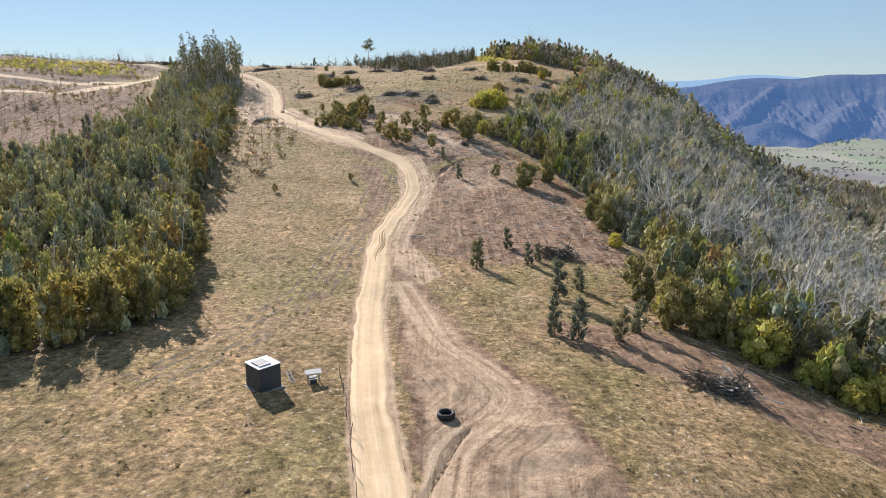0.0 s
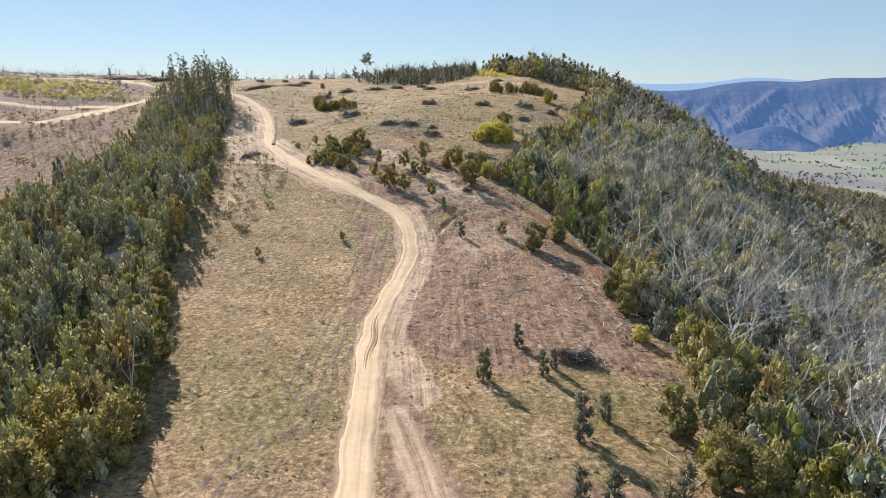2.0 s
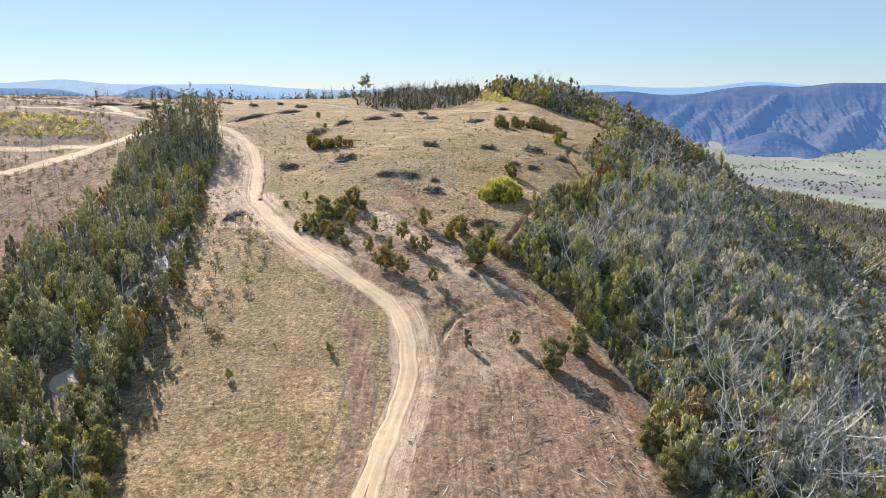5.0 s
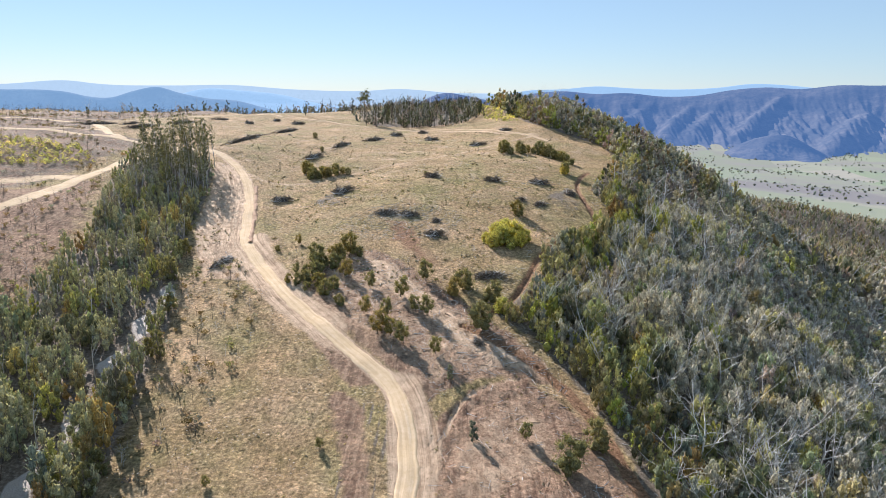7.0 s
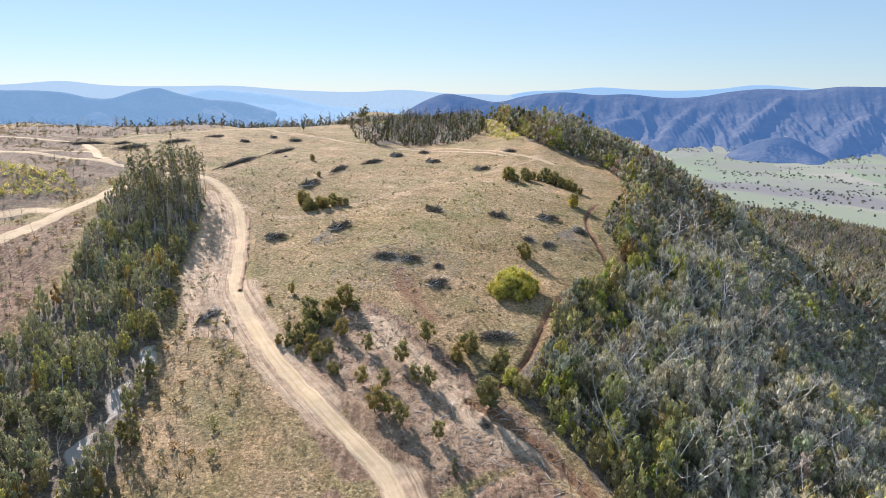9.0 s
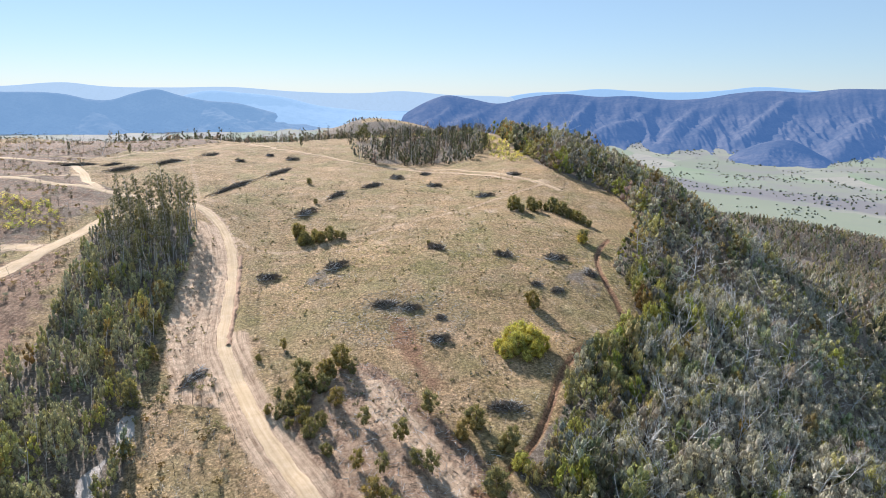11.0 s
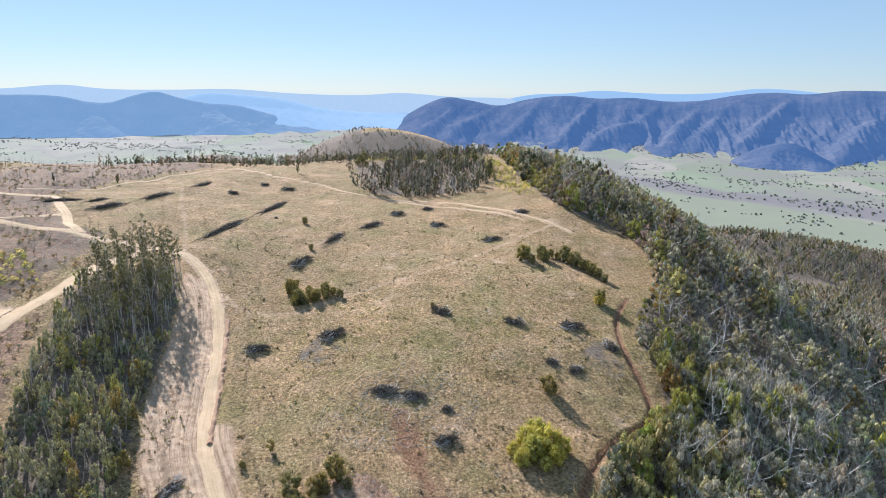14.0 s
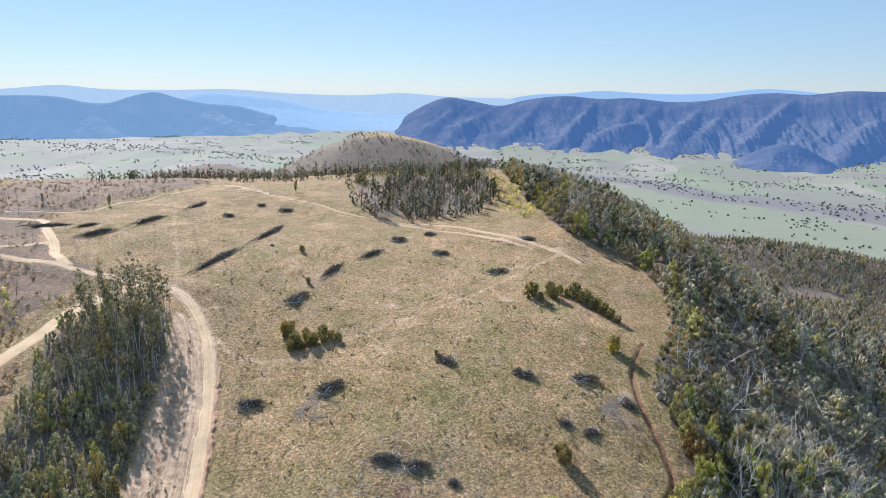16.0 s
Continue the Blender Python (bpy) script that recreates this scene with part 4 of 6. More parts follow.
def grow(rng, tall, radius, first, reach, limbs, twigs, rise=0.6, lean=0.06, taper=0.25, n=6, bends=2, kink=0.22, limb=0.5):
    """Trunk, limbs and twigs as stick rows; also the twig ends, and how many rows are trunk and limbs."""
    segs, small, ends = [], [], []
    p = np.zeros(3)
    drift = rng.normal(size=2) * lean
    spine = [p]
    for k in range(n):
        drift = drift + rng.normal(size=2) * lean * 0.7
        p = p + np.array([drift[0], drift[1], 1.0]) * tall / n
        spine.append(p)
    spine = np.array(spine)
    rad = radius * (1 - (1 - taper) * np.linspace(0, 1, n + 1))
    for k in range(n):
        segs.append((*spine[k], *spine[k + 1], rad[k], rad[k + 1]))
    ends.append(spine[-1])
    for k in range(limbs):
        t = first + (1 - first) * (k + rng.uniform(0.1, 0.9)) / limbs
        at = np.array([np.interp(t, np.linspace(0, 1, n + 1), spine[:, j]) for j in range(3)])
        ang = 2.4 * k + rng.uniform(-0.5, 0.5)
        ln = reach * (1.15 - 0.65 * (t - first) / (1 - first + 1e-6)) * rng.uniform(0.65, 1.25)
        out = np.array([math.cos(ang), math.sin(ang), rise * rng.uniform(0.5, 1.5)])
        r = max(radius * limb * (1.1 - t), 0.02)
        line = [at]
        for b in range(bends):
            out = out + rng.normal(size=3) * kink + np.array([0, 0, 0.1])
            line.append(line[-1] + out * ln / bends)
        for b in range(bends):
            segs.append((*line[b], *line[b + 1], r * (1 - 0.7 * b / bends), r * (1 - 0.7 * (b + 1) / bends)))
        ends += [line[-2] * 0.4 + line[-1] * 0.6, line[-1]]
        for _ in range(twigs):
            f = rng.uniform(0.3, 1.0) * bends
            b = min(int(f), bends - 1)
            s0 = line[b] + (line[b + 1] - line[b]) * (f - b)
            e = s0 + (rng.normal(size=3) * 0.55 + out * 0.4 + np.array([0, 0, 0.3])) * ln * 0.42
            small.append((*s0, *e, r * 0.4, r * 0.15))
            ends.append(e)
    return segs + small, np.array(ends), len(segs)


GREENS = {
    "olive": (0.225, 0.205, 0.095), "dark": (0.112, 0.116, 0.068), "grey": (0.27, 0.25, 0.195), "lime": (0.24, 0.25, 0.06), "gold": (0.30, 0.255, 0.10), "straw": (0.36, 0.28, 0.15),
    "yellow": (0.47, 0.43, 0.12), "rust": (0.22, 0.155, 0.06), "brown": (0.27, 0.22, 0.17), "blue": (0.165, 0.175, 0.145),
}


def lumps(rng, centres, radii, k=6, m=4):
    """Ragged leafy masses that close a crown from within."""
    V, Q, base = [], [], 0
    for c, r in zip(centres, radii):
        for j in range(m):
            t = j / (m - 1)
            for i in range(k):
                a = 6.283 * (i + 0.5 * (j % 2)) / k
                f = math.sin(0.5 + 2.2 * t) * rng.uniform(0.6, 1.3)
                V.append((c[0] + math.cos(a) * r[0] * f, c[1] + math.sin(a) * r[0] * f, c[2] + r[1] * (-math.cos(0.2 + 2.8 * t)) + rng.normal() * 0.1 * r[1]))
        for j in range(m - 1):
            Q += [(base + j * k + i, base + j * k + (i + 1) % k, base + (j + 1) * k + (i + 1) % k, base + (j + 1) * k + i) for i in range(k)]
        Q.append((base + (m - 1) * k, base + (m - 1) * k + 1, base + (m - 1) * k + k // 2, base + m * k - 1))
        base += m * k
    return np.array(V), np.array(Q)


def joined(*pairs):
    v, q, base = [], [], 0
    for a, b in pairs:
        v.append(a)
        q.append(np.asarray(b) + base)
        base += len(a)
    return np.concatenate(v), np.concatenate(q)


class Plant:
    """Wood and leaves of one plant, as arrays."""

    def __init__(self, segs, wood, leaf=None, sides=3, tint="olive"):
        self.wood, self.sides = wood, sides
        self.wv, self.wq = tubes(segs, sides)
        self.lv, self.lq = leaf if leaf else (np.zeros((0, 3)), np.zeros((0, 4), int))
        self.tint = tint


def gum(seed, tall, crown=0.3, reach=0.3, limbs=12, twigs=2, per=9, size=0.28, puff=0.62, wood=None, tint="olive", radius=0.02, rise=0.6, lite=False, core=0):
    rng = np.random.default_rng(seed)
    segs, ends, main = grow(rng, tall, tall * radius, crown, tall * reach, limbs, twigs, rise, n=3 if lite else 6)
    ends = ends[ends[:, 2] > tall * crown * 0.75]
    lf = leaves(rng, ends, puff * rng.uniform(0.6, 1.3, len(ends)), per, size)
    if core:
        at = ends[rng.choice(len(ends), core, replace=core > len(ends))]
        lf = joined(lf, lumps(rng, at * (0.8, 0.8, 0.98), rng.uniform(0.75, 1.2, (core, 1)) * (puff * 0.7, puff * 0.6), 5, 3 if lite else 4))
    return Plant(segs[:3 + limbs] if lite else segs, wood or M_BARK, lf, 3 if lite else 5, tint)


def bush(seed, tall, wide, clumps=26, per=7, size=0.3, tint="olive", wood=None, core=0, k=5, m=3, fill=0.46):
    rng = np.random.default_rng(seed)
    segs = []
    ends = []
    for c in range(clumps):
        a, t = rng.uniform(0, 6.28), rng.uniform(0.12, 1.0)
        r = wide * math.sqrt(max(0.05, 1 - (2 * t - 0.85) ** 2)) * (rng.uniform(0.45, 1.0) if not core else rng.uniform(0.6, 1.05))
        e = np.array([math.cos(a) * r, math.sin(a) * r, tall * t])
        ends.append(e)
        if c % 4 == 0 and clumps > 8:
            segs.append((0.15 * math.cos(a), 0.15 * math.sin(a), 0, *(e * 0.9), 0.05, 0.02))
    lf = leaves(rng, ends, wide * 0.34, per, size, 0.0)
    if core:
        at = [(wide * 0.42 * (core > 1) * math.cos(2.1 * c + seed), wide * 0.42 * (core > 1) * math.sin(2.1 * c + seed), tall * (0.5 + 0.2 * rng.uniform(-1, 1))) for c in range(core)]
        lf = joined(lf, lumps(rng, at, [(wide * fill * rng.uniform(0.9, 1.1), tall * fill * 0.6) for _ in range(core)], k, m))
    return Plant(segs or [(0, 0, 0, 0, 0, 0.6 * tall, 0.03 * tall, 0.01 * tall)], wood or M_BARK, lf, 3, tint)


def crown_tree(seed, tall, wide, lobes=7, per=20, size=0.28, base=0.1, tint="olive", wood=None, k=5, m=3, sides=3, fill=0.72, lite=False, stretch=1.45):
    """A leafy crown of several rounded masses stacked up an upright stem."""
    rng = np.random.default_rng(seed)
    lean = rng.normal(size=2) * 0.05 * tall
    knots = [np.array((lean[0] * t * t, lean[1] * t * t, tall * 0.9 * t)) for t in (0, 0.35, 0.7, 1.0)]
    segs = [(*knots[j], *knots[j + 1], 0.022 * tall * (1 - 0.28 * j), 0.022 * tall * (0.72 - 0.28 * j)) for j in range(3)]
    at, radii = [], []
    for j in range(lobes):
        t = (j + 0.5 * rng.uniform(0.6, 1.4)) / lobes
        r = wide * (0.50 - 0.13 * t) * rng.uniform(0.7, 1.25)
        a = 2.4 * j + rng.uniform(-0.5, 0.5)
        out = wide * math.sin(math.pi * (0.2 + 0.62 * t)) * rng.uniform(0.4, 0.9) * (1.0 if j < lobes - 1 else 0.4)
        at.append((math.cos(a) * out + lean[0] * t * t, math.sin(a) * out + lean[1] * t * t, tall * (base + (0.94 - base) * t)))
        radii.append((r, min(r * stretch * rng.uniform(0.85, 1.2), tall * 0.28)))
        if not lite:
            f = 0.2 + 0.6 * t
            segs.append((lean[0] * f * f, lean[1] * f * f, tall * 0.9 * f, *at[-1], 0.008 * tall, 0.003 * tall))
    at, radii = np.array(at), np.array(radii)
    c, rr = np.repeat(at, per, 0), np.repeat(radii, per, 0)
    d = rng.normal(size=c.shape) + (0, 0, 0.35)
    d /= np.linalg.norm(d, axis=1)[:, None]
    p = c + d * rr[:, (0, 0, 1)] * rng.uniform(0.7, 1.35, (len(c), 1))
    u = (1.4 - 0.48 * stretch) * d + 0.45 * rng.normal(size=c.shape) + (0, 0, 0.52 * stretch)
    u /= np.linalg.norm(u, axis=1)[:, None] + 1e-9
    w = np.cross(u, d + 0.5 * rng.normal(size=c.shape))
    w /= np.linalg.norm(w, axis=1)[:, None] + 1e-9
    s = size * rng.uniform(0.6, 1.4, (len(c), 1))
    v = np.stack([p - u * s, p + w * s * 0.42 - u * s * 0.2, p + u * s * 1.5, p - w * s * 0.42 - u * s * 0.2], 1)
    lf = joined((v.reshape(-1, 3), np.arange(len(p) * 4).reshape(-1, 4)), lumps(rng, at, radii * fill, k, m))
    return Plant(segs, wood or M_BARK, lf, sides, tint)


def dead(seed, tall, limbs=9, twigs=3, wood=None, radius=0.014, reach=0.36, first=0.3, sides=3, lean=0.1, n=4, bends=3, kink=0.5, limb=0.7):
    rng = np.random.default_rng(seed)
    segs, _, _ = grow(rng, tall, tall * radius, first, tall * reach, limbs, twigs, 0.8, lean, 0.2, n, bends, kink, limb)
    return Plant(segs, wood or M_DEAD, None, sides)


def plant_thing(name, p, label, category, group="", crown_label="", tint=None):
    """A plant as a thing of its own, with its trunk and its crown."""
    ob = thing(name, label, category, group)
    part("trunk", quads_mesh("trunk", p.wv, p.wq, (p.wood,), flat=False), ob)
    if len(p.lq):
        part("crown", quads_mesh("crown", p.lv, p.lq, (M_LEAF,), tint=GREENS[tint or p.tint]), ob, crown_label)
    return ob


def drop_at(x, y, sink=0.1):
    return float(height(x, y)[0]) - sink


def set_plants(proto, spots, rng, lo=0.85, hi=1.2):
    """The first plant goes to the first spot, copies to the others."""
    for k, (x, y, *more) in enumerate(spots):
        s = (more[0] if more else 1.0) * rng.uniform(lo, hi)
        m = pose(x, y, drop_at(x, y), rng.uniform(-3, 3), rng.uniform(-3, 3), rng.uniform(0, 360)) @ Matrix.Diagonal((s * rng.uniform(0.9, 1.1), s * rng.uniform(0.9, 1.1), s, 1))
        if k == 0:
            proto.matrix_basis = m
        else:
            copy = copy_thing(proto, Matrix())
            copy.matrix_basis = m


def scatter(rng, x0, x1, y0, y1, step, jitter=0.48):
    gx, gy = np.meshgrid(np.arange(x0, x1, step), np.arange(y0, y1, step))
    x = gx.ravel() + rng.uniform(-jitter, jitter, gx.size) * step
    y = gy.ravel() + rng.uniform(-jitter, jitter, gx.size) * step
    return x, y


def build_woods(name, label, category, plants, spots, rng, lo=0.75, hi=1.3):
    """Many plants that nobody could count, as one mesh: spots are x, y, index of the plant, size and tint."""
    x, y, kind, size, tint = spots
    z = height(x, y) - 0.15
    V, Q, M, T, mats, base = [], [], [], [], [], 0
    turn = rng.uniform(0, 6.28, len(x))
    size = size * rng.uniform(lo, hi, len(x))
    for k, p in enumerate(plants):
        pick = np.nonzero(kind == k)[0]
        if not len(pick):
            continue
        for v, q, mat, leafy in ((p.wv, p.wq, p.wood, False), (p.lv, p.lq, M_WOODS, True)):
            if not len(q):
                continue
            if mat not in mats:
                mats.append(mat)
            c, s = np.cos(turn[pick])[:, None], np.sin(turn[pick])[:, None]
            w = size[pick][:, None]
            out = np.stack([(v[:, 0] * c - v[:, 1] * s) * w + x[pick][:, None], (v[:, 0] * s + v[:, 1] * c) * w + y[pick][:, None], v[:, 2] * w + z[pick][:, None]], -1)
            V.append(out.reshape(-1, 3))
            Q.append((q[None] + (np.arange(len(pick)) * len(v))[:, None, None] + base).reshape(-1, 4))
            M.append(np.full(len(pick) * len(q), mats.index(mat)))
            T.append(np.repeat(tint[pick], len(v), 0))
            base += len(pick) * len(v)
    me = quads_mesh(name, np.concatenate(V), np.concatenate(Q), mats, np.concatenate(M), np.concatenate(T))
    return tagged(new(name, me), label, category, kind="stuff")


def tints(rng, n, names, weights):
    w = np.asarray(weights, float)
    pick = rng.choice(len(names), n, p=w / w.sum())
    return np.array([GREENS[k] for k in names])[pick] * rng.uniform(0.6, 1.45, (n, 1)) * rng.uniform(0.92, 1.08, (n, 3))


def patch(x, y, size, seed):
    return np.array([noise.noise((a / size, b / size, seed)) for a, b in zip(x, y)])


# ---------------------------------------------------------------- woods
rng = np.random.default_rng(7)
edge_y, edge_x = [p[1] for p in WOOD_EDGE], [p[0] for p in WOOD_EDGE]


def clear_of_tracks(x, y, gap):
    ok = np.ones(len(x), bool)
    for line in (curve_through(FIRE_BREAK, 4), curve_through(RED_CUT, 4), curve_through(MAIN_ROAD, 4), curve_through(WEST_ROAD, 4)):
        ok &= near_line(line, x, y)[0] > gap
    return ok


def east_spots(x0, x1, y0, y1, step):
    x, y = scatter(rng, x0, x1, y0, y1, step)
    keep = (x > np.interp(y, edge_y, edge_x) + 1.0) & (height(x, y) > -168) & clear_of_tracks(x, y, 3.0) & (x < 0.71 * y + 14)
    return x[keep], y[keep]


THICKET = [crown_tree(1, 5.2, 1.75, 8, 18, 0.23, fill=0.76), crown_tree(2, 6.2, 1.8, 9, 18, 0.23, fill=0.76), crown_tree(3, 7.2, 1.75, 9, 18, 0.23, fill=0.76), crown_tree(4, 4.2, 1.9, 7, 18, 0.23, fill=0.76),
           dead(5, 6.6, 8, 3, radius=0.019, reach=0.4, first=0.3, n=4, lean=0.12), dead(6, 5.8, 8, 4, radius=0.02, reach=0.5, first=0.25, n=4, lean=0.13), dead(8, 7.6, 8, 3, radius=0.018, reach=0.36, n=4, lean=0.13), crown_tree(9, 3.0, 1.6, 5, 16, 0.19, fill=0.76)]
SPARE = [crown_tree(1, 5.0, 2.0, 5, 9, 0.3, fill=0.76, lite=True, stretch=1.05), crown_tree(2, 6.0, 1.9, 5, 9, 0.3, fill=0.76, lite=True, stretch=1.05), crown_tree(3, 6.8, 2.0, 6, 9, 0.3, fill=0.76, lite=True, stretch=1.05), crown_tree(4, 4.2, 2.0, 5, 9, 0.3, fill=0.76, lite=True, stretch=1.05),
         dead(5, 6.4, 7, 1, radius=0.02, reach=0.45, first=0.25, n=3, lean=0.2, bends=2), dead(6, 5.6, 7, 1, radius=0.021, reach=0.5, first=0.2, n=3, lean=0.2, bends=2), dead(8, 7.2, 7, 1, radius=0.019, reach=0.4, n=3, lean=0.22, bends=2), crown_tree(9, 3.0, 1.7, 4, 10, 0.34, lite=True, stretch=1.05)]


def east_kinds(x, y):
    n = len(x)
    lump = patch(x, y, 22, 1.0)
    off = x - np.interp(y, edge_y, edge_x)
    kind = rng.choice(8, n, p=(0.28, 0.23, 0.14, 0.08, 0.04, 0.04, 0.03, 0.16))
    kind = np.where((off < 8) & (kind >= 4) & (kind < 7), rng.choice((0, 1, 2, 3), n), kind)
    kind = np.where((lump < -0.28) & (kind > 1) & (kind < 4), 7, kind)
    tint = tints(rng, n, ("olive", "dark", "grey", "blue", "brown", "rust", "lime"), (2.4, 1.6, 4.4, 1.4, 2.4, 0.5, 0.3)) * np.where((y > 300) & (off < 45), 1.15, 1.75)[:, None]
    green = (off < 20) & (y < 300)
    tint = np.where(green[:, None], tints(rng, n, ("olive", "dark", "blue", "grey", "brown", "lime"), (3.2, 2.2, 1.8, 2.0, 1.0, 0.4)) * 1.3, tint)
    warm = (off < 12) & (rng.uniform(size=n) < 0.55)
    tint = np.where(warm[:, None], tints(rng, n, ("lime", "olive", "rust", "yellow"), (2, 4, 1.0, 0.6)) * 1.25, tint)
    pale = (off > 18) & (y < 300)
    kind = np.where((rng.uniform(size=n) < np.where((off > 25) & (y < 170), 0.34, 0.08)) & pale, rng.choice((4, 5, 6), n), kind)
    tint = np.minimum(tint * np.where(pale, 1.25, 1.05)[:, None], np.where(pale[:, None], (0.44, 0.41, 0.335), (0.40, 0.38, 0.30)))
    return kind, (0.95 + 0.25 * lump) * np.where((y > 430) & (off < 45), 1.75, np.where((y > 340) & (off < 60), 1.25, 1.0)), tint


# The slope beside the clearings: regrowth under grey dead crowns.
x, y = east_spots(5, 100, 40, 300, 2.7)
kind, size, tint = east_kinds(x, y)
build_woods("hillside_woods", "dense regrowth under grey fire-killed trees on the slope", "woods", THICKET, (x, y, kind, size, tint), rng, 0.6, 1.4)
x, y = east_spots(5, 160, 30, 620, 3.9)
keep = (x > 100) | (y > 300) | (y < 40)
x2, y2 = scatter(rng, 5, 130, 0, 165, 4.4)
aside = (x2 > np.interp(y2, edge_y, edge_x) + 2) & (x2 > 0.71 * y2 + 14)
x, y = np.r_[x[keep], x2[aside]], np.r_[y[keep], y2[aside]]
kind, size, tint = east_kinds(x, y)
build_woods("upper_slope_woods", "grey and olive woods over the shoulder of the hill", "woods", SPARE, (x, y, kind, size, tint), rng, 0.6, 1.4)

# The lower slopes and spurs.
FAR_WOOD = [crown_tree(11, 5.4, 2.9, 3, 5, 0.7, k=4, lite=True), crown_tree(12, 6.4, 2.7, 3, 5, 0.7, k=4, lite=True), dead(13, 6.4, 5, 0, radius=0.016, n=2, reach=0.5, lean=0.25, bends=1, kink=0.3)]
x, y = east_spots(160, 720, 60, 1150, 7.6)
z_low = height(x, y)
keep = (patch(x, y, 70, 3.0) > -0.5) & (np.hypot((x - 365) / 40, (y - 770) / 22) > 1) & (y > 1.0 * x - 60) & (z_low > -150)
x, y = x[keep], y[keep]
n = len(x)
kind = rng.choice(3, n, p=(0.46, 0.36, 0.18))
tint = tints(rng, n, ("olive", "dark", "grey", "brown", "blue"), (1.8, 2.0, 3.4, 2.6, 1.4)) * 1.1
build_woods("lower_slope_woods", "grey-green eucalypt woods on the lower slopes", "woods", FAR_WOOD, (x, y, kind, np.full(n, 1.25), tint), rng)

# The gully wood.
GULLY = [crown_tree(21, 7.4, 1.7, 9, 15, 0.24, fill=0.76), crown_tree(22, 6.2, 1.75, 8, 15, 0.24, fill=0.76), crown_tree(23, 8.8, 1.6, 10, 14, 0.21, 0.2, fill=0.76), crown_tree(24, 3.6, 1.7, 6, 14, 0.2, fill=0.76),
         dead(25, 10.0, 7, 1, M_PALE, 0.012, 0.16, 0.4), dead(26, 5.0, 8, 2, M_CHAR), crown_tree(27, 2.6, 1.4, 5, 12, 0.2, fill=0.76)]
x, y = scatter(rng, -135, -28, 40, 365, 2.9)
keep = inside(WEST_WOOD, x, y) & ((x > -0.71 * y - 14) | (rng.uniform(size=len(x)) < 0.4)) & (near_line(curve_through(CREEK_BED, 4), x, y)[0] > 2.5) & (rng.uniform(size=len(x)) > 0.12 * smooth(140, 200, y))
x, y = x[keep], y[keep]
n = len(x)
upper = smooth(150, 230, y)
kind = rng.choice(7, n, p=(0.27, 0.26, 0.12, 0.13, 0.08, 0.02, 0.12))
thin = (rng.uniform(size=n) < np.where(inside(TALL_GROVE, x, y), 0.8, 0.2 * upper)) & (kind < 3)
kind = np.where(thin, rng.choice((3, 4, 4, 5, 6), n), kind)
size = 0.92 - 0.18 * upper * (y < 290) + 0.18 * patch(x, y, 18, 6.0)
tint = tints(rng, n, ("olive", "dark", "blue", "lime", "rust", "grey"), (3.4, 2.8, 1.8, 1.0, 1.0, 1.6)) * rng.uniform(1.5, 3.0, (n, 1))
gold = (y < 98) & (rng.uniform(size=n) < 0.65)
tint = np.where(gold[:, None], tints(rng, n, ("rust", "olive", "lime", "gold"), (1.2, 3.0, 1.2, 2.2)) * 1.7, tint)
tint = np.minimum(tint, (0.38, 0.365, 0.23))
build_woods("gully_woods", "dark green eucalypt regrowth filling the gully", "woods", GULLY, (x, y, kind, size, tint), rng)

# Bare scrub above the gully and beside the road.
SCRUBBY = [dead(31, 3.6, 6, 2, M_CHAR, 0.014, bends=1, kink=0.3), dead(32, 2.6, 6, 2, M_DEAD, 0.014, bends=1, kink=0.3), bush(33, 1.3, 1.1, 7, 5, 0.24, wood=M_CHAR), dead(34, 5.5, 5, 1, M_CHAR, 0.012, 0.2, bends=1, kink=0.3)]
x, y = scatter(rng, -330, -44, 140, 600, 3.4)
keep = (inside(SCRUB, x, y) & (patch(x, y, 16, 2.0) > -0.15)) | (inside(((-53, 140), (-60, 172), (-67, 207), (-75, 238), (-61, 244), (-46, 214), (-39, 188), (-41, 158)), x, y))
keep |= (x < -140) & (y > 300) & (patch(x, y, 14, 4.0) > -0.02)
x, y = x[keep], y[keep]
keep = clear_of_tracks(x, y, 4.0) & (near_line(curve_through(YARD_ROAD, 4), x, y)[0] > 6) & ((y < 400) | inside(PLATEAU_WEST, x, y)) & (near_line(curve_through(LOOP_ROAD, 4), x, y)[0] > 4) & (x > -0.71 * y - 14)
x, y = x[keep], y[keep]
n = len(x)
kind = rng.choice(4, n, p=(0.26, 0.16, 0.54, 0.04))
tint = tints(rng, n, ("brown", "olive", "rust", "grey"), (3, 1.5, 1.5, 1))
build_woods("burnt_scrub", "bare brown burnt scrub with thin dead stems", "scrub", SCRUBBY, (x, y, kind, np.full(n, 1.0), tint), rng)

# Wattle thickets in flower.
WATTLE = [bush(41, 1.5, 1.3, 10, 5, 0.24), bush(42, 2.2, 1.5, 10, 5, 0.24)]
x, y = scatter(rng, -260, 60, 300, 680, 2.7)
bed = ((-150, 340), (-172, 326), (-230, 332), (-250, 365), (-200, 372), (-168, 362))
keep = (inside(bed, x, y) | inside(BLOOM, x, y)) & (patch(x, y, 9, 5.0) > -0.25)
x, y = x[keep], y[keep]
n = len(x)
tint = tints(rng, n, ("yellow", "lime", "olive"), (4, 2.2, 0.8)) * 1.35
build_woods("wattle_thicket", "low yellow-green wattle thicket in flower", "shrubs", WATTLE, (x, y, rng.choice(2, n), np.full(n, 0.85), tint), rng)

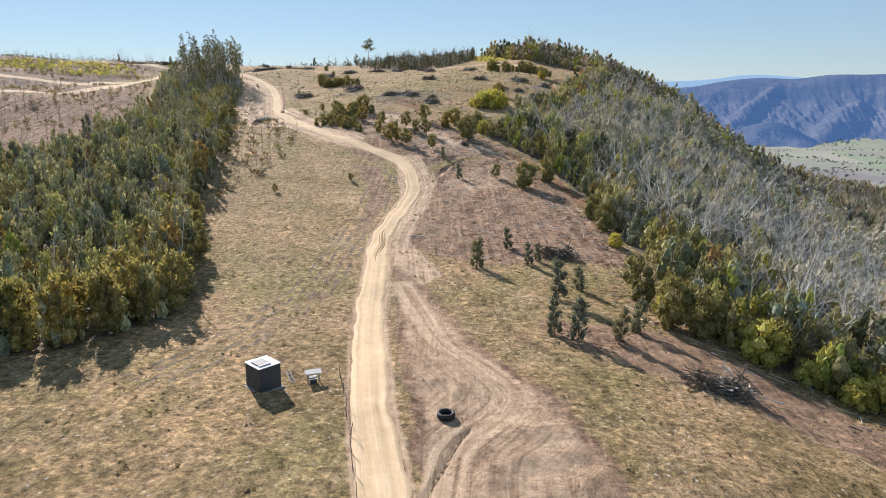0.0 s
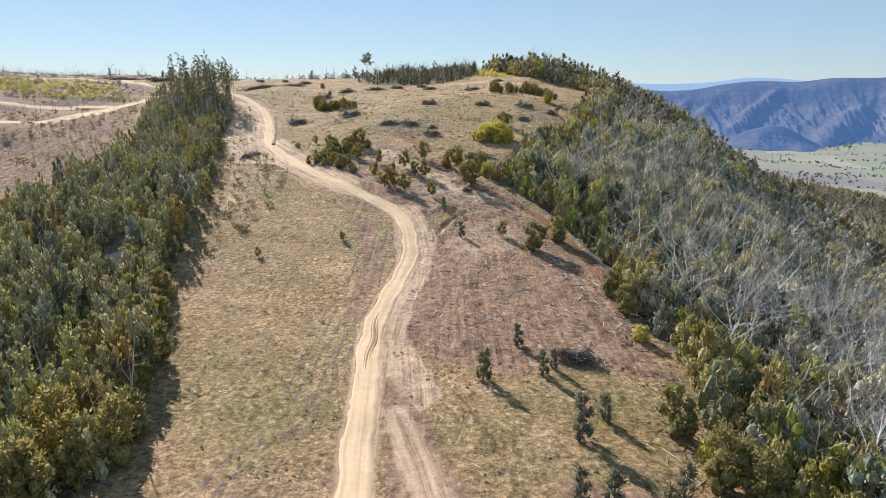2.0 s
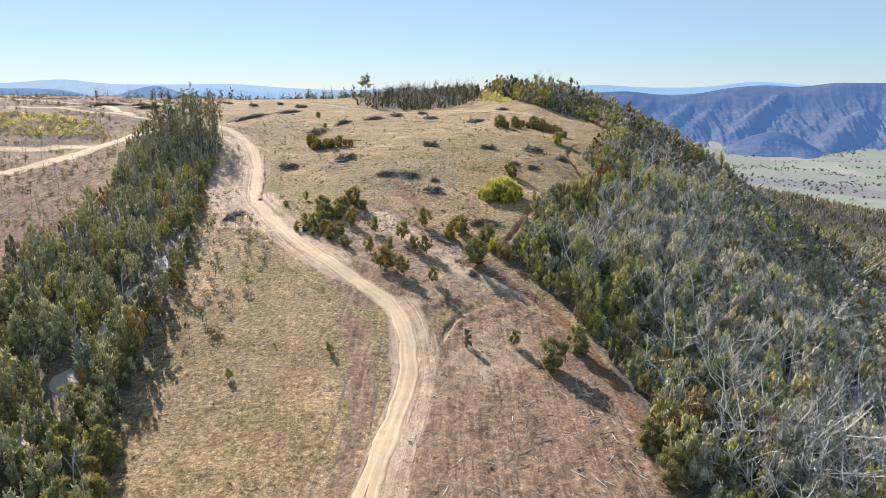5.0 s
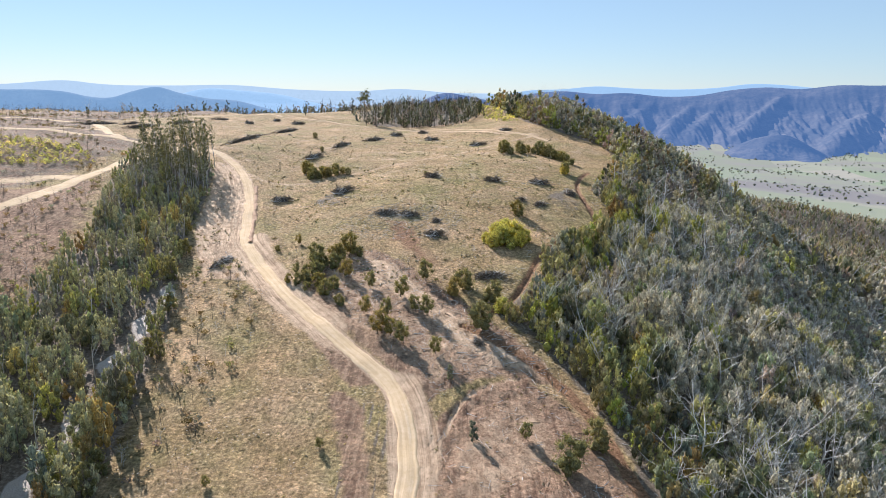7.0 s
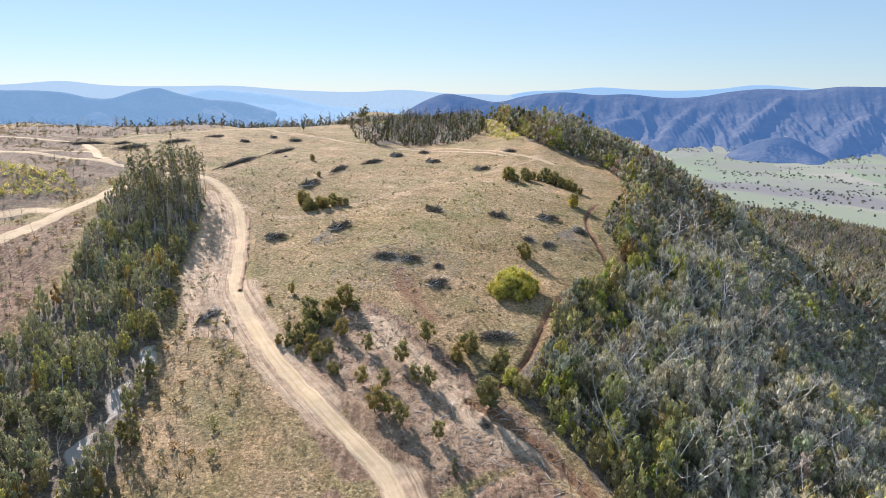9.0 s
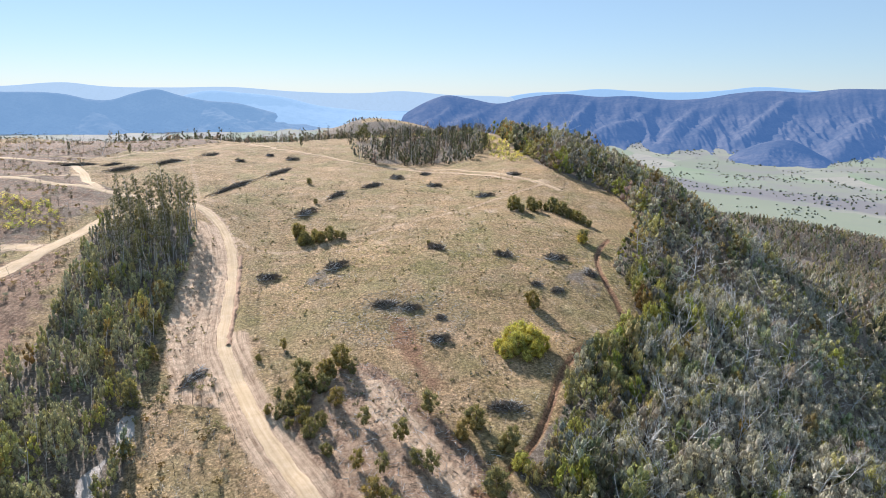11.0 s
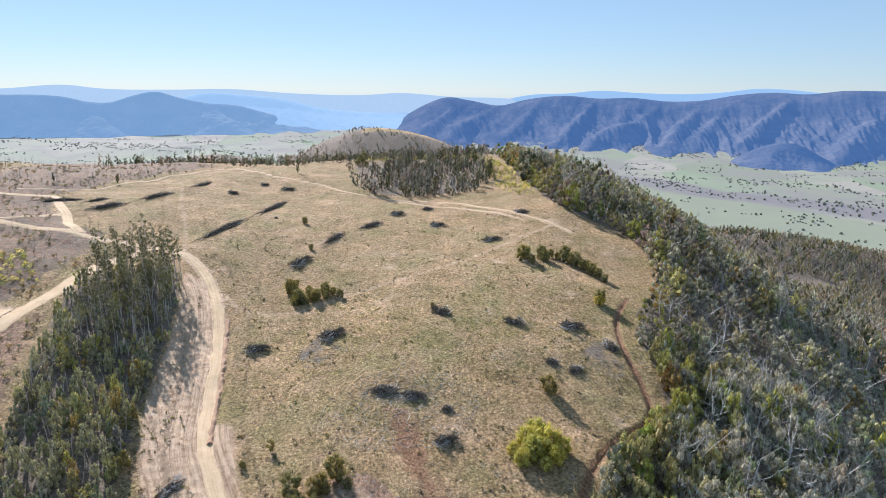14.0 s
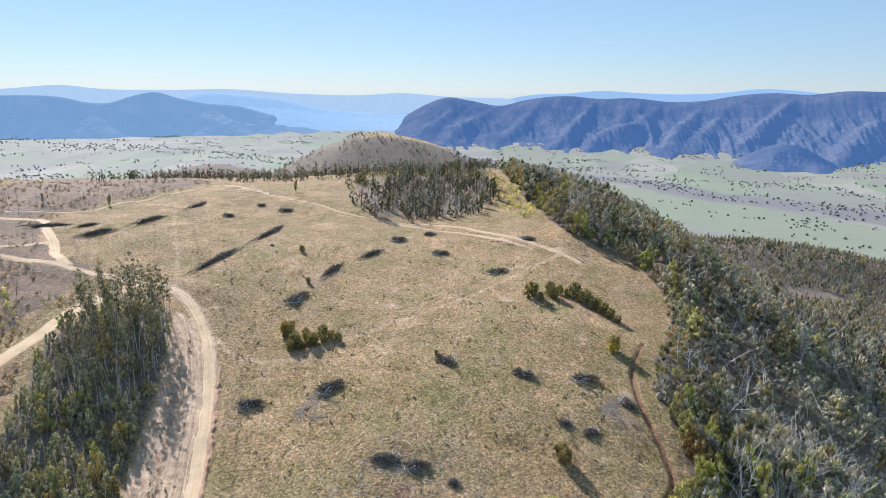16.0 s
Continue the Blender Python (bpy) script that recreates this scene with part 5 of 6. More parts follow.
# The burnt wood on the crest and the trees behind it.
CREST = [dead(51, 8.5, 8, 1, M_CHAR, 0.013, 0.2, 0.25, n=3, bends=1, kink=0.3), dead(52, 8.5, 8, 1, M_DEAD, 0.011, 0.22, 0.25, n=3, bends=1, kink=0.3), crown_tree(53, 5.6, 1.5, 5, 7, 0.4, k=4, lite=True, stretch=1.0), crown_tree(54, 8.0, 1.4, 6, 7, 0.4, 0.25, wood=M_CHAR, k=4, lite=True, stretch=1.0), crown_tree(55, 3.2, 1.6, 4, 7, 0.38, k=4, lite=True, stretch=1.0)]
x, y = scatter(rng, -85, 30, 485, 645, 3.1)
keep = inside(CREST_WOOD, x, y) & ((x > -48) | (rng.uniform(size=len(x)) < 0.35)) & (patch(x, y, 15, 8.0) > -0.25)
x2, y2 = scatter(rng, -330, 30, 612, 700, 6.0)
k2 = (patch(x2, y2, 60, 9.0) > -0.28) & (x2 > -270)
x3, y3 = scatter(rng, -80, 60, 640, 800, 9.0)
x, y = np.r_[x[keep], x2[k2], x3], np.r_[y[keep], y2[k2], y3]
n = len(x)
kind = np.where(y < 645, rng.choice(5, n, p=(0.24, 0.18, 0.26, 0.08, 0.24)), rng.choice(5, n, p=(0.05, 0.03, 0.45, 0.05, 0.42)))
tint = tints(rng, n, ("dark", "blue", "brown"), (3, 1.5, 1.6)) * 1.0
build_woods("crest_woods", "dark burnt trunks and regrowth on the hilltop", "woods", CREST, (x, y, kind, np.where(y < 645, 1.0, 1.15), tint), rng, 0.5, 1.45)

# Thin dead trees on the knolls beyond.
KNOLL = [dead(61, 7.0, 3, 0, M_DEAD, 0.02, 0.25, n=2, bends=1, kink=0.3), crown_tree(62, 5.0, 2.4, 2, 5, 0.7, k=4, lite=True)]
x, y = scatter(rng, -460, 330, 800, 1420, 10.0)
z = height(x, y)
keep = (z > -130) & ((patch(x, y, 45, 6.0) > np.where(x > 10, -0.3, -0.05))) & (np.hypot((x + 75) / 75, (y - 1290) / 45) > 1) & (np.hypot((x + 265) / 50, (y - 860) / 50) > 1)
x, y = x[keep], y[keep]
n = len(x)
kind = np.where((x > 10) | (rng.uniform(size=n) < 0.6), 1, 0)
tint = np.where(((x > 10) & (y > 1000))[:, None], tints(rng, n, ("dark", "blue"), (3, 2)), tints(rng, n, ("grey", "brown", "blue"), (3, 3, 1)))
build_woods("knoll_woods", "thin grey dead trees on the knolls beyond the crest", "woods", KNOLL, (x, y, kind, np.full(n, 1.0), tint), rng)

# Paddock trees and belts in the valley.
PADDOCK = [bush(71, 8.0, 5.4, 4, 3, 1.3, wood=M_CHAR, core=1, k=7, m=4, fill=0.75), bush(72, 6.0, 4.4, 4, 3, 1.1, wood=M_CHAR, core=1, k=6, m=4, fill=0.75)]
x, y = scatter(rng, -2700, 2700, 1100, 4300, 26.0)
z = height(x, y)
creek = curve_through(VALLEY_CREEK, 40)
belt = (near_line(creek, x, y)[0] < 42) & (patch(x, y, 90, 2.5) > -0.2)
belt |= (np.abs(y - (2680 - 0.45 * x + 140 * np.sin(x / 260))) < 30) & (x < 100)
belt |= (np.abs(y - (2250 - 0.3 * x + 90 * np.sin(x / 170))) < 24) & (patch(x, y, 160, 4.0) > -0.05) & (x > 150)
belt |= (np.abs(y - (2900 - 0.35 * x + 110 * np.sin(x / 230))) < 26) & (patch(x, y, 190, 5.0) > -0.05) & (x > 100)
belt |= (np.abs(y - (3050 - 0.2 * x + 120 * np.sin(x / 300))) < 26) & (patch(x, y, 300, 2.0) > 0)
clump = patch(x, y, 230, 7.0) + 0.7 * patch(x, y, 70, 3.0)
keep = (z < -120) & (np.hypot(x, y) < 4400) & (np.abs(x) < 0.72 * y + 60) & (belt | (clump > 0.31) | (rng.uniform(size=len(x)) < 0.03))
x, y = x[keep], y[keep]
rep = np.repeat(np.arange(len(x)), rng.choice((1, 1, 2), len(x)))
x, y = x[rep] + rng.normal(size=len(rep)) * 11, y[rep] + rng.normal(size=len(rep)) * 8
n = len(x)
# Mostly blue-grey and raised, so the leaf tint carries the distance haze.
tint = tints(rng, n, ("dark", "blue"), (1, 4)) * 1.4
build_woods("valley_trees", "dark paddock trees and creek belts across the valley", "trees", PADDOCK, (x, y, rng.choice(2, n), np.full(n, 0.68), tint), rng)

# Tussocks, sticks and clods on the near ground.
TUFTS = [bush(81, 0.28, 0.24, 3, 3, 0.15, wood=M_TUFT), bush(82, 0.18, 0.3, 3, 3, 0.13, wood=M_TUFT)]
x, y = scatter(rng, -52, 46, 28, 330, 1.5)
d = near_line(curve_through(MAIN_ROAD, 4), x, y)[0]
keep = (d > 3.2) & (patch(x, y, 5, 3.0) > 0.05) & ~inside(GRADED, x, y) & (x < np.interp(y, edge_y, edge_x))
x, y = x[keep], y[keep]
n = len(x)
tint = tints(rng, n, ("olive", "brown", "straw"), (1.2, 2, 3))
build_woods("grass_tussocks", "scattered dry tussocks and weeds on the slope", "grass", TUFTS, (x, y, rng.choice(2, n), np.full(n, 1.0), tint), rng)

WEEDS = [bush(83, 0.5, 0.5, 5, 4, 0.2, wood=M_TUFT), bush(84, 0.8, 0.5, 5, 4, 0.2, wood=M_TUFT), dead(85, 1.3, 4, 1, M_DEAD, 0.02, 0.5, 0.1, n=2, bends=1)]
x, y = scatter(rng, -112, 58, 215, 440, 2.1)
keep = (patch(x, y, 13, 21.0) + 0.8 * patch(x, y, 4.5, 22.0) > 0.12) & (x < np.interp(y, edge_y, edge_x) - 1) & clear_of_tracks(x, y, 4.5) & ~inside(TALL_GROVE, x, y) & (rng.uniform(size=len(x)) < 1.25 - y / 480)
x, y = x[keep], y[keep]
n = len(x)
build_woods("clearing_weeds", "low olive weeds and dry stalks dotted over the clearing", "weeds", WEEDS, (x, y, rng.choice(3, n, p=(0.5, 0.3, 0.2)), np.full(n, 1.0), tints(rng, n, ("olive", "brown", "dark", "straw"), (3, 2, 1.5, 1.5))), rng)


def build_litter(name, label, spots, length, mats, lift=0.06):
    """Sticks and bark lying about on the ground."""
    x, y = spots
    n = len(x)
    a = rng.uniform(0, 6.28, n)
    ln = length * rng.uniform(0.4, 1.5, n)
    dx, dy = np.cos(a) * ln / 2, np.sin(a) * ln / 2
    r = rng.uniform(0.02, 0.06, n) * (length / 1.5)
    p0 = np.stack([x - dx, y - dy, height(x - dx, y - dy) + lift], 1)
    p1 = np.stack([x + dx, y + dy, height(x + dx, y + dy) + lift + rng.uniform(0, 0.15, n)], 1)
    v, q = tubes(np.c_[p0, p1, r, r * 0.6])
    idx = np.repeat(rng.choice(len(mats), n), 3)
    return tagged(new(name, quads_mesh(name, v, q, mats, idx)), label, "branches", kind="stuff")


x, y = scatter(rng, -48, 36, 95, 300, 1.3)
keep = inside(SLASH, x, y) | (inside(SLOPE_SOIL, x, y) & (rng.uniform(size=len(x)) < 0.3)) | (np.hypot((x + 16) / 20, (y - 266) / 17) < 1) | (np.hypot((x + 42) / 10, (y - 303) / 16) < 0.9)
keep &= near_line(curve_through(MAIN_ROAD, 4), x, y)[0] > 4
build_litter("slash_branches", "grey slash branches strewn over cleared ground", (x[keep], y[keep]), 1.7, (M_DEAD, M_LOG, M_DEAD))
x, y = scatter(rng, -60, 55, 250, 345, 1.1)
keep = (patch(x, y, 14, 11.0) + 0.8 * patch(x, y, 4, 12.0) > 0.12) & (near_line(curve_through(MAIN_ROAD, 4), x, y)[0] > 6) & (x < np.interp(y, edge_y, edge_x) - 2) & (x > -66 + 0.1 * (300 - y))
build_litter("clearing_sticks", "bleached chips and broken sticks over the clearing", (x[keep], y[keep]), 0.7, (M_DEAD, M_LOG, M_LOG))
x, y = scatter(rng, -12, 66, 50, 300, 1.5)
off = x - np.interp(y, edge_y, edge_x)
keep = (off < 4) & (off > -7) & clear_of_tracks(x, y, 2.5)
build_litter("edge_branches", "dead branches along the edge of the woods", (x[keep], y[keep]), 1.6, (M_DEAD, M_CHAR))


# ---------------------------------------------------------------- trees that stand alone
rng = np.random.default_rng(21)
SAPLING = plant_thing("sapling", crown_tree(101, 4.4, 0.95, 11, 46, 0.17, 0.06, "blue", sides=5, stretch=1.1), "dark blue-green young eucalypt on the grassy slope", "sapling", "saplings below the ploughed slope", tint="blue")
set_plants(SAPLING, ((5.2, 99, 1.05), (11, 110, 0.8), (13.4, 100.5, 0.75), (15.4, 84.5, 1.15), (12.8, 72, 1.0), (15.3, 70.5, 1.05), (20, 70.5, 0.95), (23, 74, 0.9), (19, 89, 0.8), (15, 102.5, 0.7), (4, 161.5, 0.85), (0, 179, 0.7)), rng, 0.92, 1.08)
YOUNG = plant_thing("young_gum", crown_tree(102, 5.4, 1.9, 12, 70, 0.15, 0.22, "olive", sides=5, stretch=0.9), "olive-green young gum with a thin trunk on slash ground", "gum tree", "gums between road and woods")
set_plants(YOUNG, ((-20, 205, 0.8), (-27, 225, 0.85), (-20, 218, 0.75), (-16, 196, 0.85), (-12, 213, 0.9), (-10, 192, 0.85), (-5, 204, 0.9), (-3, 188, 0.7), (-6, 222, 1.0), (-13, 195, 0.8),
                   (-15, 204, 0.7), (-8, 206, 0.75), (13, 162, 0.75), (-41, 229, 0.65), (-45, 252, 0.5), (-38, 149.5, 0.42), (-22, 159, 0.45)), rng)
BROAD = plant_thing("bushy_gum", crown_tree(103, 5.6, 2.5, 15, 70, 0.16, 0.08, "olive", sides=5, stretch=0.9), "bushy olive-gold gum regrowth beside the track", "gum tree", "bushy gums beside the road and woods")
set_plants(BROAD, ((-37, 236, 0.95), (-32, 236, 0.85), (-28, 241, 0.9), (-34, 233, 0.7), (-31, 215, 0.75), (-39, 222, 0.7), (-37, 223, 0.65), (-26, 209, 0.6), (-50, 247, 0.4), (-35, 226, 0.7), (-36, 231, 0.75), (-31, 231, 0.7), (-38, 228, 0.6), (-33, 220, 0.7), (-29, 219, 0.6), (-42, 224, 0.5), (-36, 218, 0.55), (-30, 237, 0.7), (-25, 238, 0.6), (7, 198, 1.0), (4, 218, 0.9), (1, 214, 0.8), (10, 210, 0.95),
                   (19, 154, 0.9), (25, 160, 0.9), (27, 87, 1.0), (28, 77, 1.0), (31, 75, 0.95), (33, 80, 1.0), (38, 72, 0.9), (42, 66, 0.95), (47, 66, 0.9), (31, 124, 0.8), (30, 132, 0.9), (23, 273, 0.85)), rng)
WATTLE_BUSH = plant_thing("wattle_bush", crown_tree(104, 3.6, 2.0, 14, 70, 0.14, 0.06, "yellow", sides=5, stretch=0.9), "rounded yellow-green wattle bush in flower", "wattle bush", "wattles along the wood's edge", tint="yellow")
set_plants(WATTLE_BUSH, ((15.5, 248, 1.45), (19.2, 251, 1.5), (12.6, 245.5, 1.1), (20.8, 246.5, 1.0), (14.2, 252.5, 1.15), (17.8, 244.5, 0.85), (17.5, 254.5, 1.3), (11.2, 249, 0.7), (22.6, 250, 0.9), (35, 74, 1.1), (36.5, 70.5, 1.15), (33, 78, 0.85), (45, 63, 1.0), (40, 66.5, 0.9), (42.5, 62.5, 0.8), (29, 82, 0.7), (48.5, 59.5, 0.9), (12, 205, 0.9), (47, 325, 0.9), (30.5, 114, 0.7), (50, 63, 0.8)), rng)
CLUMP = plant_thing("tree_clump", crown_tree(105, 4.4, 1.9, 14, 60, 0.16, 0.06, "olive", sides=5, stretch=0.9), "dark green regrowth tree among felled branches", "gum tree", "trees left on the clearing")
set_plants(CLUMP, ((-60, 342, 1.3), (-56, 336, 1.25), (-52, 338, 1.1), (-48, 341, 1.0), (-45, 339.5, 0.9), (-50, 335, 1.0), (-42, 338, 0.8), (-58, 335, 1.1), (-54, 333.5, 0.9), (-62, 345, 0.7), (-58, 339, 0.9), (-54, 341, 0.8), (-50, 337, 0.7), (-57, 333, 0.75), (-60, 348, 0.6), (-47, 337, 0.6), (-53, 334, 0.7), (-9, 322, 0.55), (25, 366, 1.25), (29, 363, 1.1), (37, 371, 1.2), (42, 367, 1.25), (46, 362, 1.2), (50, 354, 1.1), (27, 368, 0.9), (33, 369, 1.0), (47, 326, 0.9),
                   (54, 348, 0.8), (34, 366, 0.8), (40, 369, 0.8), (44, 364, 0.8), (48, 358, 0.8), (52, 351, 0.8), (45, 368, 0.7), (50, 361, 0.7), (-62, 387, 0.6), (-72, 425, 0.6), (15.5, 310.5, 0.5)), rng, 0.65, 1.3)
SKY_TREE = plant_thing("tall_gum", gum(106, 19.0, 0.55, 0.2, 14, 3, 14, 0.42, 1.25, tint="dark", radius=0.014), "tall lone gum with a dark spreading crown on the hilltop", "gum tree", tint="dark")
set_plants(SKY_TREE, ((-57, 522, 1.0),), rng, 1.0, 1.0)
HILLTOP = plant_thing("hilltop_tree", crown_tree(107, 9.5, 1.5, 11, 34, 0.26, 0.22, "dark", M_CHAR, sides=5), "dark ragged tree on the hilltop skyline", "gum tree", "skyline trees", tint="dark")
set_plants(HILLTOP, ((-24, 505, 1.3), (-105, 560, 0.7), (-10, 500, 0.9), (5, 510, 1.0), (14, 505, 0.9), (-200, 505, 0.7), (-235, 500, 0.7), (-150, 605, 0.5), (-40, 512, 1.0), (22, 520, 1.0)), rng)

# The tall grove: pale bare trunks with crowns high up.
TALL = [plant_thing("grove_gum", gum(110 + k, 19.0 - 1.5 * k, 0.42, 0.085, 17, 2, 9, 0.22, 0.62, M_PALE, "dark", 0.0095), "tall slender gum with pale bare trunk and dark crown", "gum tree", "tall grove beside the road", tint="dark") for k in range(3)]
x, y = scatter(rng, -134, -82, 288, 366, 5.0)
keep = inside(TALL_GROVE, x, y)
x, y = x[keep], y[keep]
for k, proto in enumerate(TALL):
    set_plants(proto, [(a, b, 0.82 + 0.28 * float(smooth(295, 345, np.array(b)))) for a, b in zip(x[k::3], y[k::3])], rng, 0.85, 1.1)
# Leafy front of the gully wood.
FRONT = [plant_thing("gully_gum", crown_tree(120 + k, (6.8, 6.0, 7.6)[k], (1.9, 1.8, 1.8)[k], 14, 56, 0.17, 0.1, ("gold", "olive", "olive")[k], sides=5, stretch=0.9), ("golden-green gum at the front of the gully wood", "olive gum regrowth at the gully's edge", "dark green gum at the gully's edge")[k], "gum tree", "edge of the gully wood") for k in range(3)]
line = curve_through(WEST_WOOD[:12], 3.2)
row = [(px - 1.0 + rng.normal() * 1.2, py + rng.normal() * 1.2) for px, py in line]
row += [(px - 6 + rng.normal() * 1.6, py + rng.normal() * 1.6) for px, py in line[:34]]
set_plants(FRONT[0], [p for p in row if p[1] < 84], rng, 0.8, 1.12)
set_plants(FRONT[1], [p for k, p in enumerate(row) if p[1] >= 84 and k % 2 and (p[1] < 138 or k % 6 == 1)], rng, 0.7, 1.05)
set_plants(FRONT[2], [p for k, p in enumerate(row) if p[1] >= 84 and not k % 2 and (p[1] < 138 or k % 6 == 0)], rng, 0.65, 1.0)
# Dead trees reaching out of the slope wood.
GHOST = [plant_thing("dead_tree", dead(130 + k, (8.6, 7.6, 6.6)[k], 9, 3, radius=0.021, reach=0.42, first=0.3, lean=0.12, sides=4, n=6, bends=4, kink=0.42, limb=0.75), "bare grey fire-killed tree with crooked limbs", "dead tree", "dead trees in the slope wood") for k in range(3)]
x, y = scatter(rng, 20, 110, 58, 330, 8.5)
keep = (x > np.interp(y, edge_y, edge_x) + 5) & (rng.uniform(size=len(x)) < np.where(y < 170, 1.0, 0.5))
x, y = x[keep], y[keep]
for k, proto in enumerate(GHOST):
    set_plants(proto, list(zip(x[k::3], y[k::3])), rng, 0.75, 1.15)
LOOSE = plant_thing("dead_tree", dead(140, 7.0, 8, 4, radius=0.013, sides=5), "thin bare dead tree on the plateau", "dead tree", "dead trees on the plateau")
set_plants(LOOSE, ((-215, 500, 1.2), (-228, 490, 1.0), (-240, 505, 1.3), (-260, 498, 1.1), (-195, 480, 0.8), (-118, 300, 0.9), (-122, 312, 1.0), (-116, 280, 0.9), (-185, 505, 0.7), (-172, 386, 0.6)), rng)


# ---------------------------------------------------------------- brush heaps, windrows and logs
def stick_heap(seed, long, wide, tall, count, stick, along=0.2):
    r = np.random.default_rng(seed)
    segs = []
    piles = [(r.uniform(-0.75, 0.75), r.normal() * 0.25, r.uniform(0.5, 1.0)) for _ in range(5)]
    for _ in range(count):
        pu, pw, ph = piles[r.integers(5)]
        du, dw = r.normal() * 0.3, r.normal() * 0.36
        u, w = pu + du, pw + dw
        top = max(0.04, ph * (1 - min(1, 1.1 * math.hypot(du, dw)) ** 1.2))
        c = np.array([u * long / 2, w * wide / 2, tall * top * r.uniform(0.1, 1.0)])
        d = np.array([r.normal() * 0.8 + along, r.normal() * 0.8, r.normal() * min(0.42, 0.8 / stick)])
        d *= stick * r.uniform(0.3, 1.5) / (2 * np.linalg.norm(d))
        a, b = c - d, c + d
        a[2], b[2] = max(a[2], 0.02), max(b[2], 0.02)
        rad = r.uniform(0.02, 0.085) * (stick / 2)
        segs.append((*a, *b, rad, rad * 0.5))
    return tubes(segs, 4)


def mound(long, wide, tall, seed):
    """The earth and bark in the middle of a heap."""
    r = np.random.default_rng(seed)
    k, m = 14, 5
    v = []
    for j in range(m):
        t = j / (m - 1)
        for i in range(k):
            a = 6.283 * i / k
            f = (1 - t) ** 0.6 * (0.85 + 0.3 * r.uniform())
            v.append((math.cos(a) * long / 2 * f, math.sin(a) * wide / 2 * f, tall * 0.7 * math.sin(t * 1.57) + 0.08 * r.normal() * (j > 0) - 0.15 * (j == 0)))
    q = [(j * k + i, j * k + (i + 1) % k, (j + 1) * k + (i + 1) % k, (j + 1) * k + i) for j in range(m - 1) for i in range(k)]
    return np.array(v), np.array(q)


def heap_thing(name, label, category, group, seed, long, wide, tall, count, stick, wood, along=0.2):
    ob = thing(name, label, category, group)
    v, q = stick_heap(seed, long, wide, tall, count, stick, along)
    tagged(part("brush", quads_mesh("brush", v, q, (wood,)), ob), kind="stuff")
    v, q = stick_heap(seed + 50, long * 1.15, wide * 1.15, tall * 0.9, count // 4, stick)
    tagged(part("stick_litter", quads_mesh("stick_litter", v, q, (M_DEAD,)), ob), "bleached bare sticks on the heap", kind="stuff")
    v, q = mound(long * 0.72, wide * 0.72, tall * 0.7, seed)
    part("core", quads_mesh("core", v, q, (M_CHAR,), flat=False), ob, "dark bark and soil packed in the heap")
    return ob


def lay(proto, spots):
    """Places a thing and its copies on the ground: x, y, turn and stretch."""
    for k, (x, y, turn, sx, s) in enumerate(spots):
        e = 2.0
        hx = float(height(x + e, y)[0] - height(x - e, y)[0]) / (2 * e)
        hy = float(height(x, y + e)[0] - height(x, y - e)[0]) / (2 * e)
        up = Vector((-hx, -hy, 1)).normalized()
        tilt = Vector((0, 0, 1)).rotation_difference(up).to_matrix().to_4x4()
        m = Matrix.Translation((x, y, drop_at(x, y, 0.05))) @ tilt @ pose(0, 0, 0, 0, 0, turn) @ Matrix.Diagonal((s * sx, s, s * 1.35, 1))
        ob = proto if k == 0 else copy_thing(proto, Matrix())
        ob.matrix_basis = m


HEAP_A = heap_thing("brush_heap", "heap of dark felled branches on dry grass", "brush heap", "brush heaps on the clearing", 201, 5.8, 4.0, 2.3, 300, 2.0, M_LOG)
lay(HEAP_A, ((-126, 486, 10, 1, 0.8), (-116, 517, 0, 1, 0.7), (-100, 509, 0, 1.5, 0.8), (-30, 450, 20, 1.1, 0.95), (-9, 425, 0, 1.2, 0.9), (15, 396, 15, 1.4, 0.85), (-62, 302, 10, 1.3, 0.85), (-40, 307, 30, 1.1, 1.1),
             (-6, 317, 140, 1.1, 0.95), (17, 308, 150, 1.2, 0.8), (34, 307, 10, 1.2, 0.95), (-63, 371, 60, 1.6, 1.0), (-13, 270, 0, 1.2, 0.75), (-4.5, 252, 20, 1.0, 0.85), (27, 59.5, 165, 1.15, 0.85), (19, 105.5, 170, 1.1, 0.8)))
HEAP_B = heap_thing("slash_heap", "pale grey slash heap of sticks and stumps", "brush heap", "slash heaps on the clearing", 202, 5.6, 4.4, 1.7, 300, 1.7, M_LOG)
lay(HEAP_B, ((-15, 460, 0, 1.2, 0.9), (33, 436, 150, 1.6, 0.9), (44, 296, 120, 1.3, 0.9), (25, 287, 0, 1.0, 0.7), (31, 284, 30, 1.1, 0.8), (-21, 273, 0, 1.6, 0.9), (-4.2, 264.5, 0, 0.8, 0.7), (10, 225, 0, 1.8, 0.9), (6, 192, 120, 1.2, 0.5), (-88, 432, 0, 1, 0.4)))
WIND = heap_thing("windrow", "long low windrow of dark pushed-up brush", "windrow", "windrows on the plateau", 203, 14.0, 3.2, 1.8, 420, 1.9, M_LOG)
lay(WIND, ((-175, 440, 48, 1.25, 1.0), (-161, 467, 74, 1.75, 1.0), (-152, 513, 88, 2.6, 1.0), (-96, 458, 80, 2.9, 1.0), (-107, 409, 71, 2.5, 1.0), (-55, 400, 70, 1.2, 1.0), (-41, 424, 58, 1.2, 1.0), (-205, 452, 20, 1.6, 1.0), (-186, 452, 35, 1.0, 0.8)))
LOGS = heap_thing("log_pile", "pile of grey felled logs beside the dirt road", "log pile", "", 204, 8.0, 3.4, 1.3, 130, 2.8, M_LOG, 2.6)
lay(LOGS, ((-64.5, 241, 75, 1.0, 1.0),))


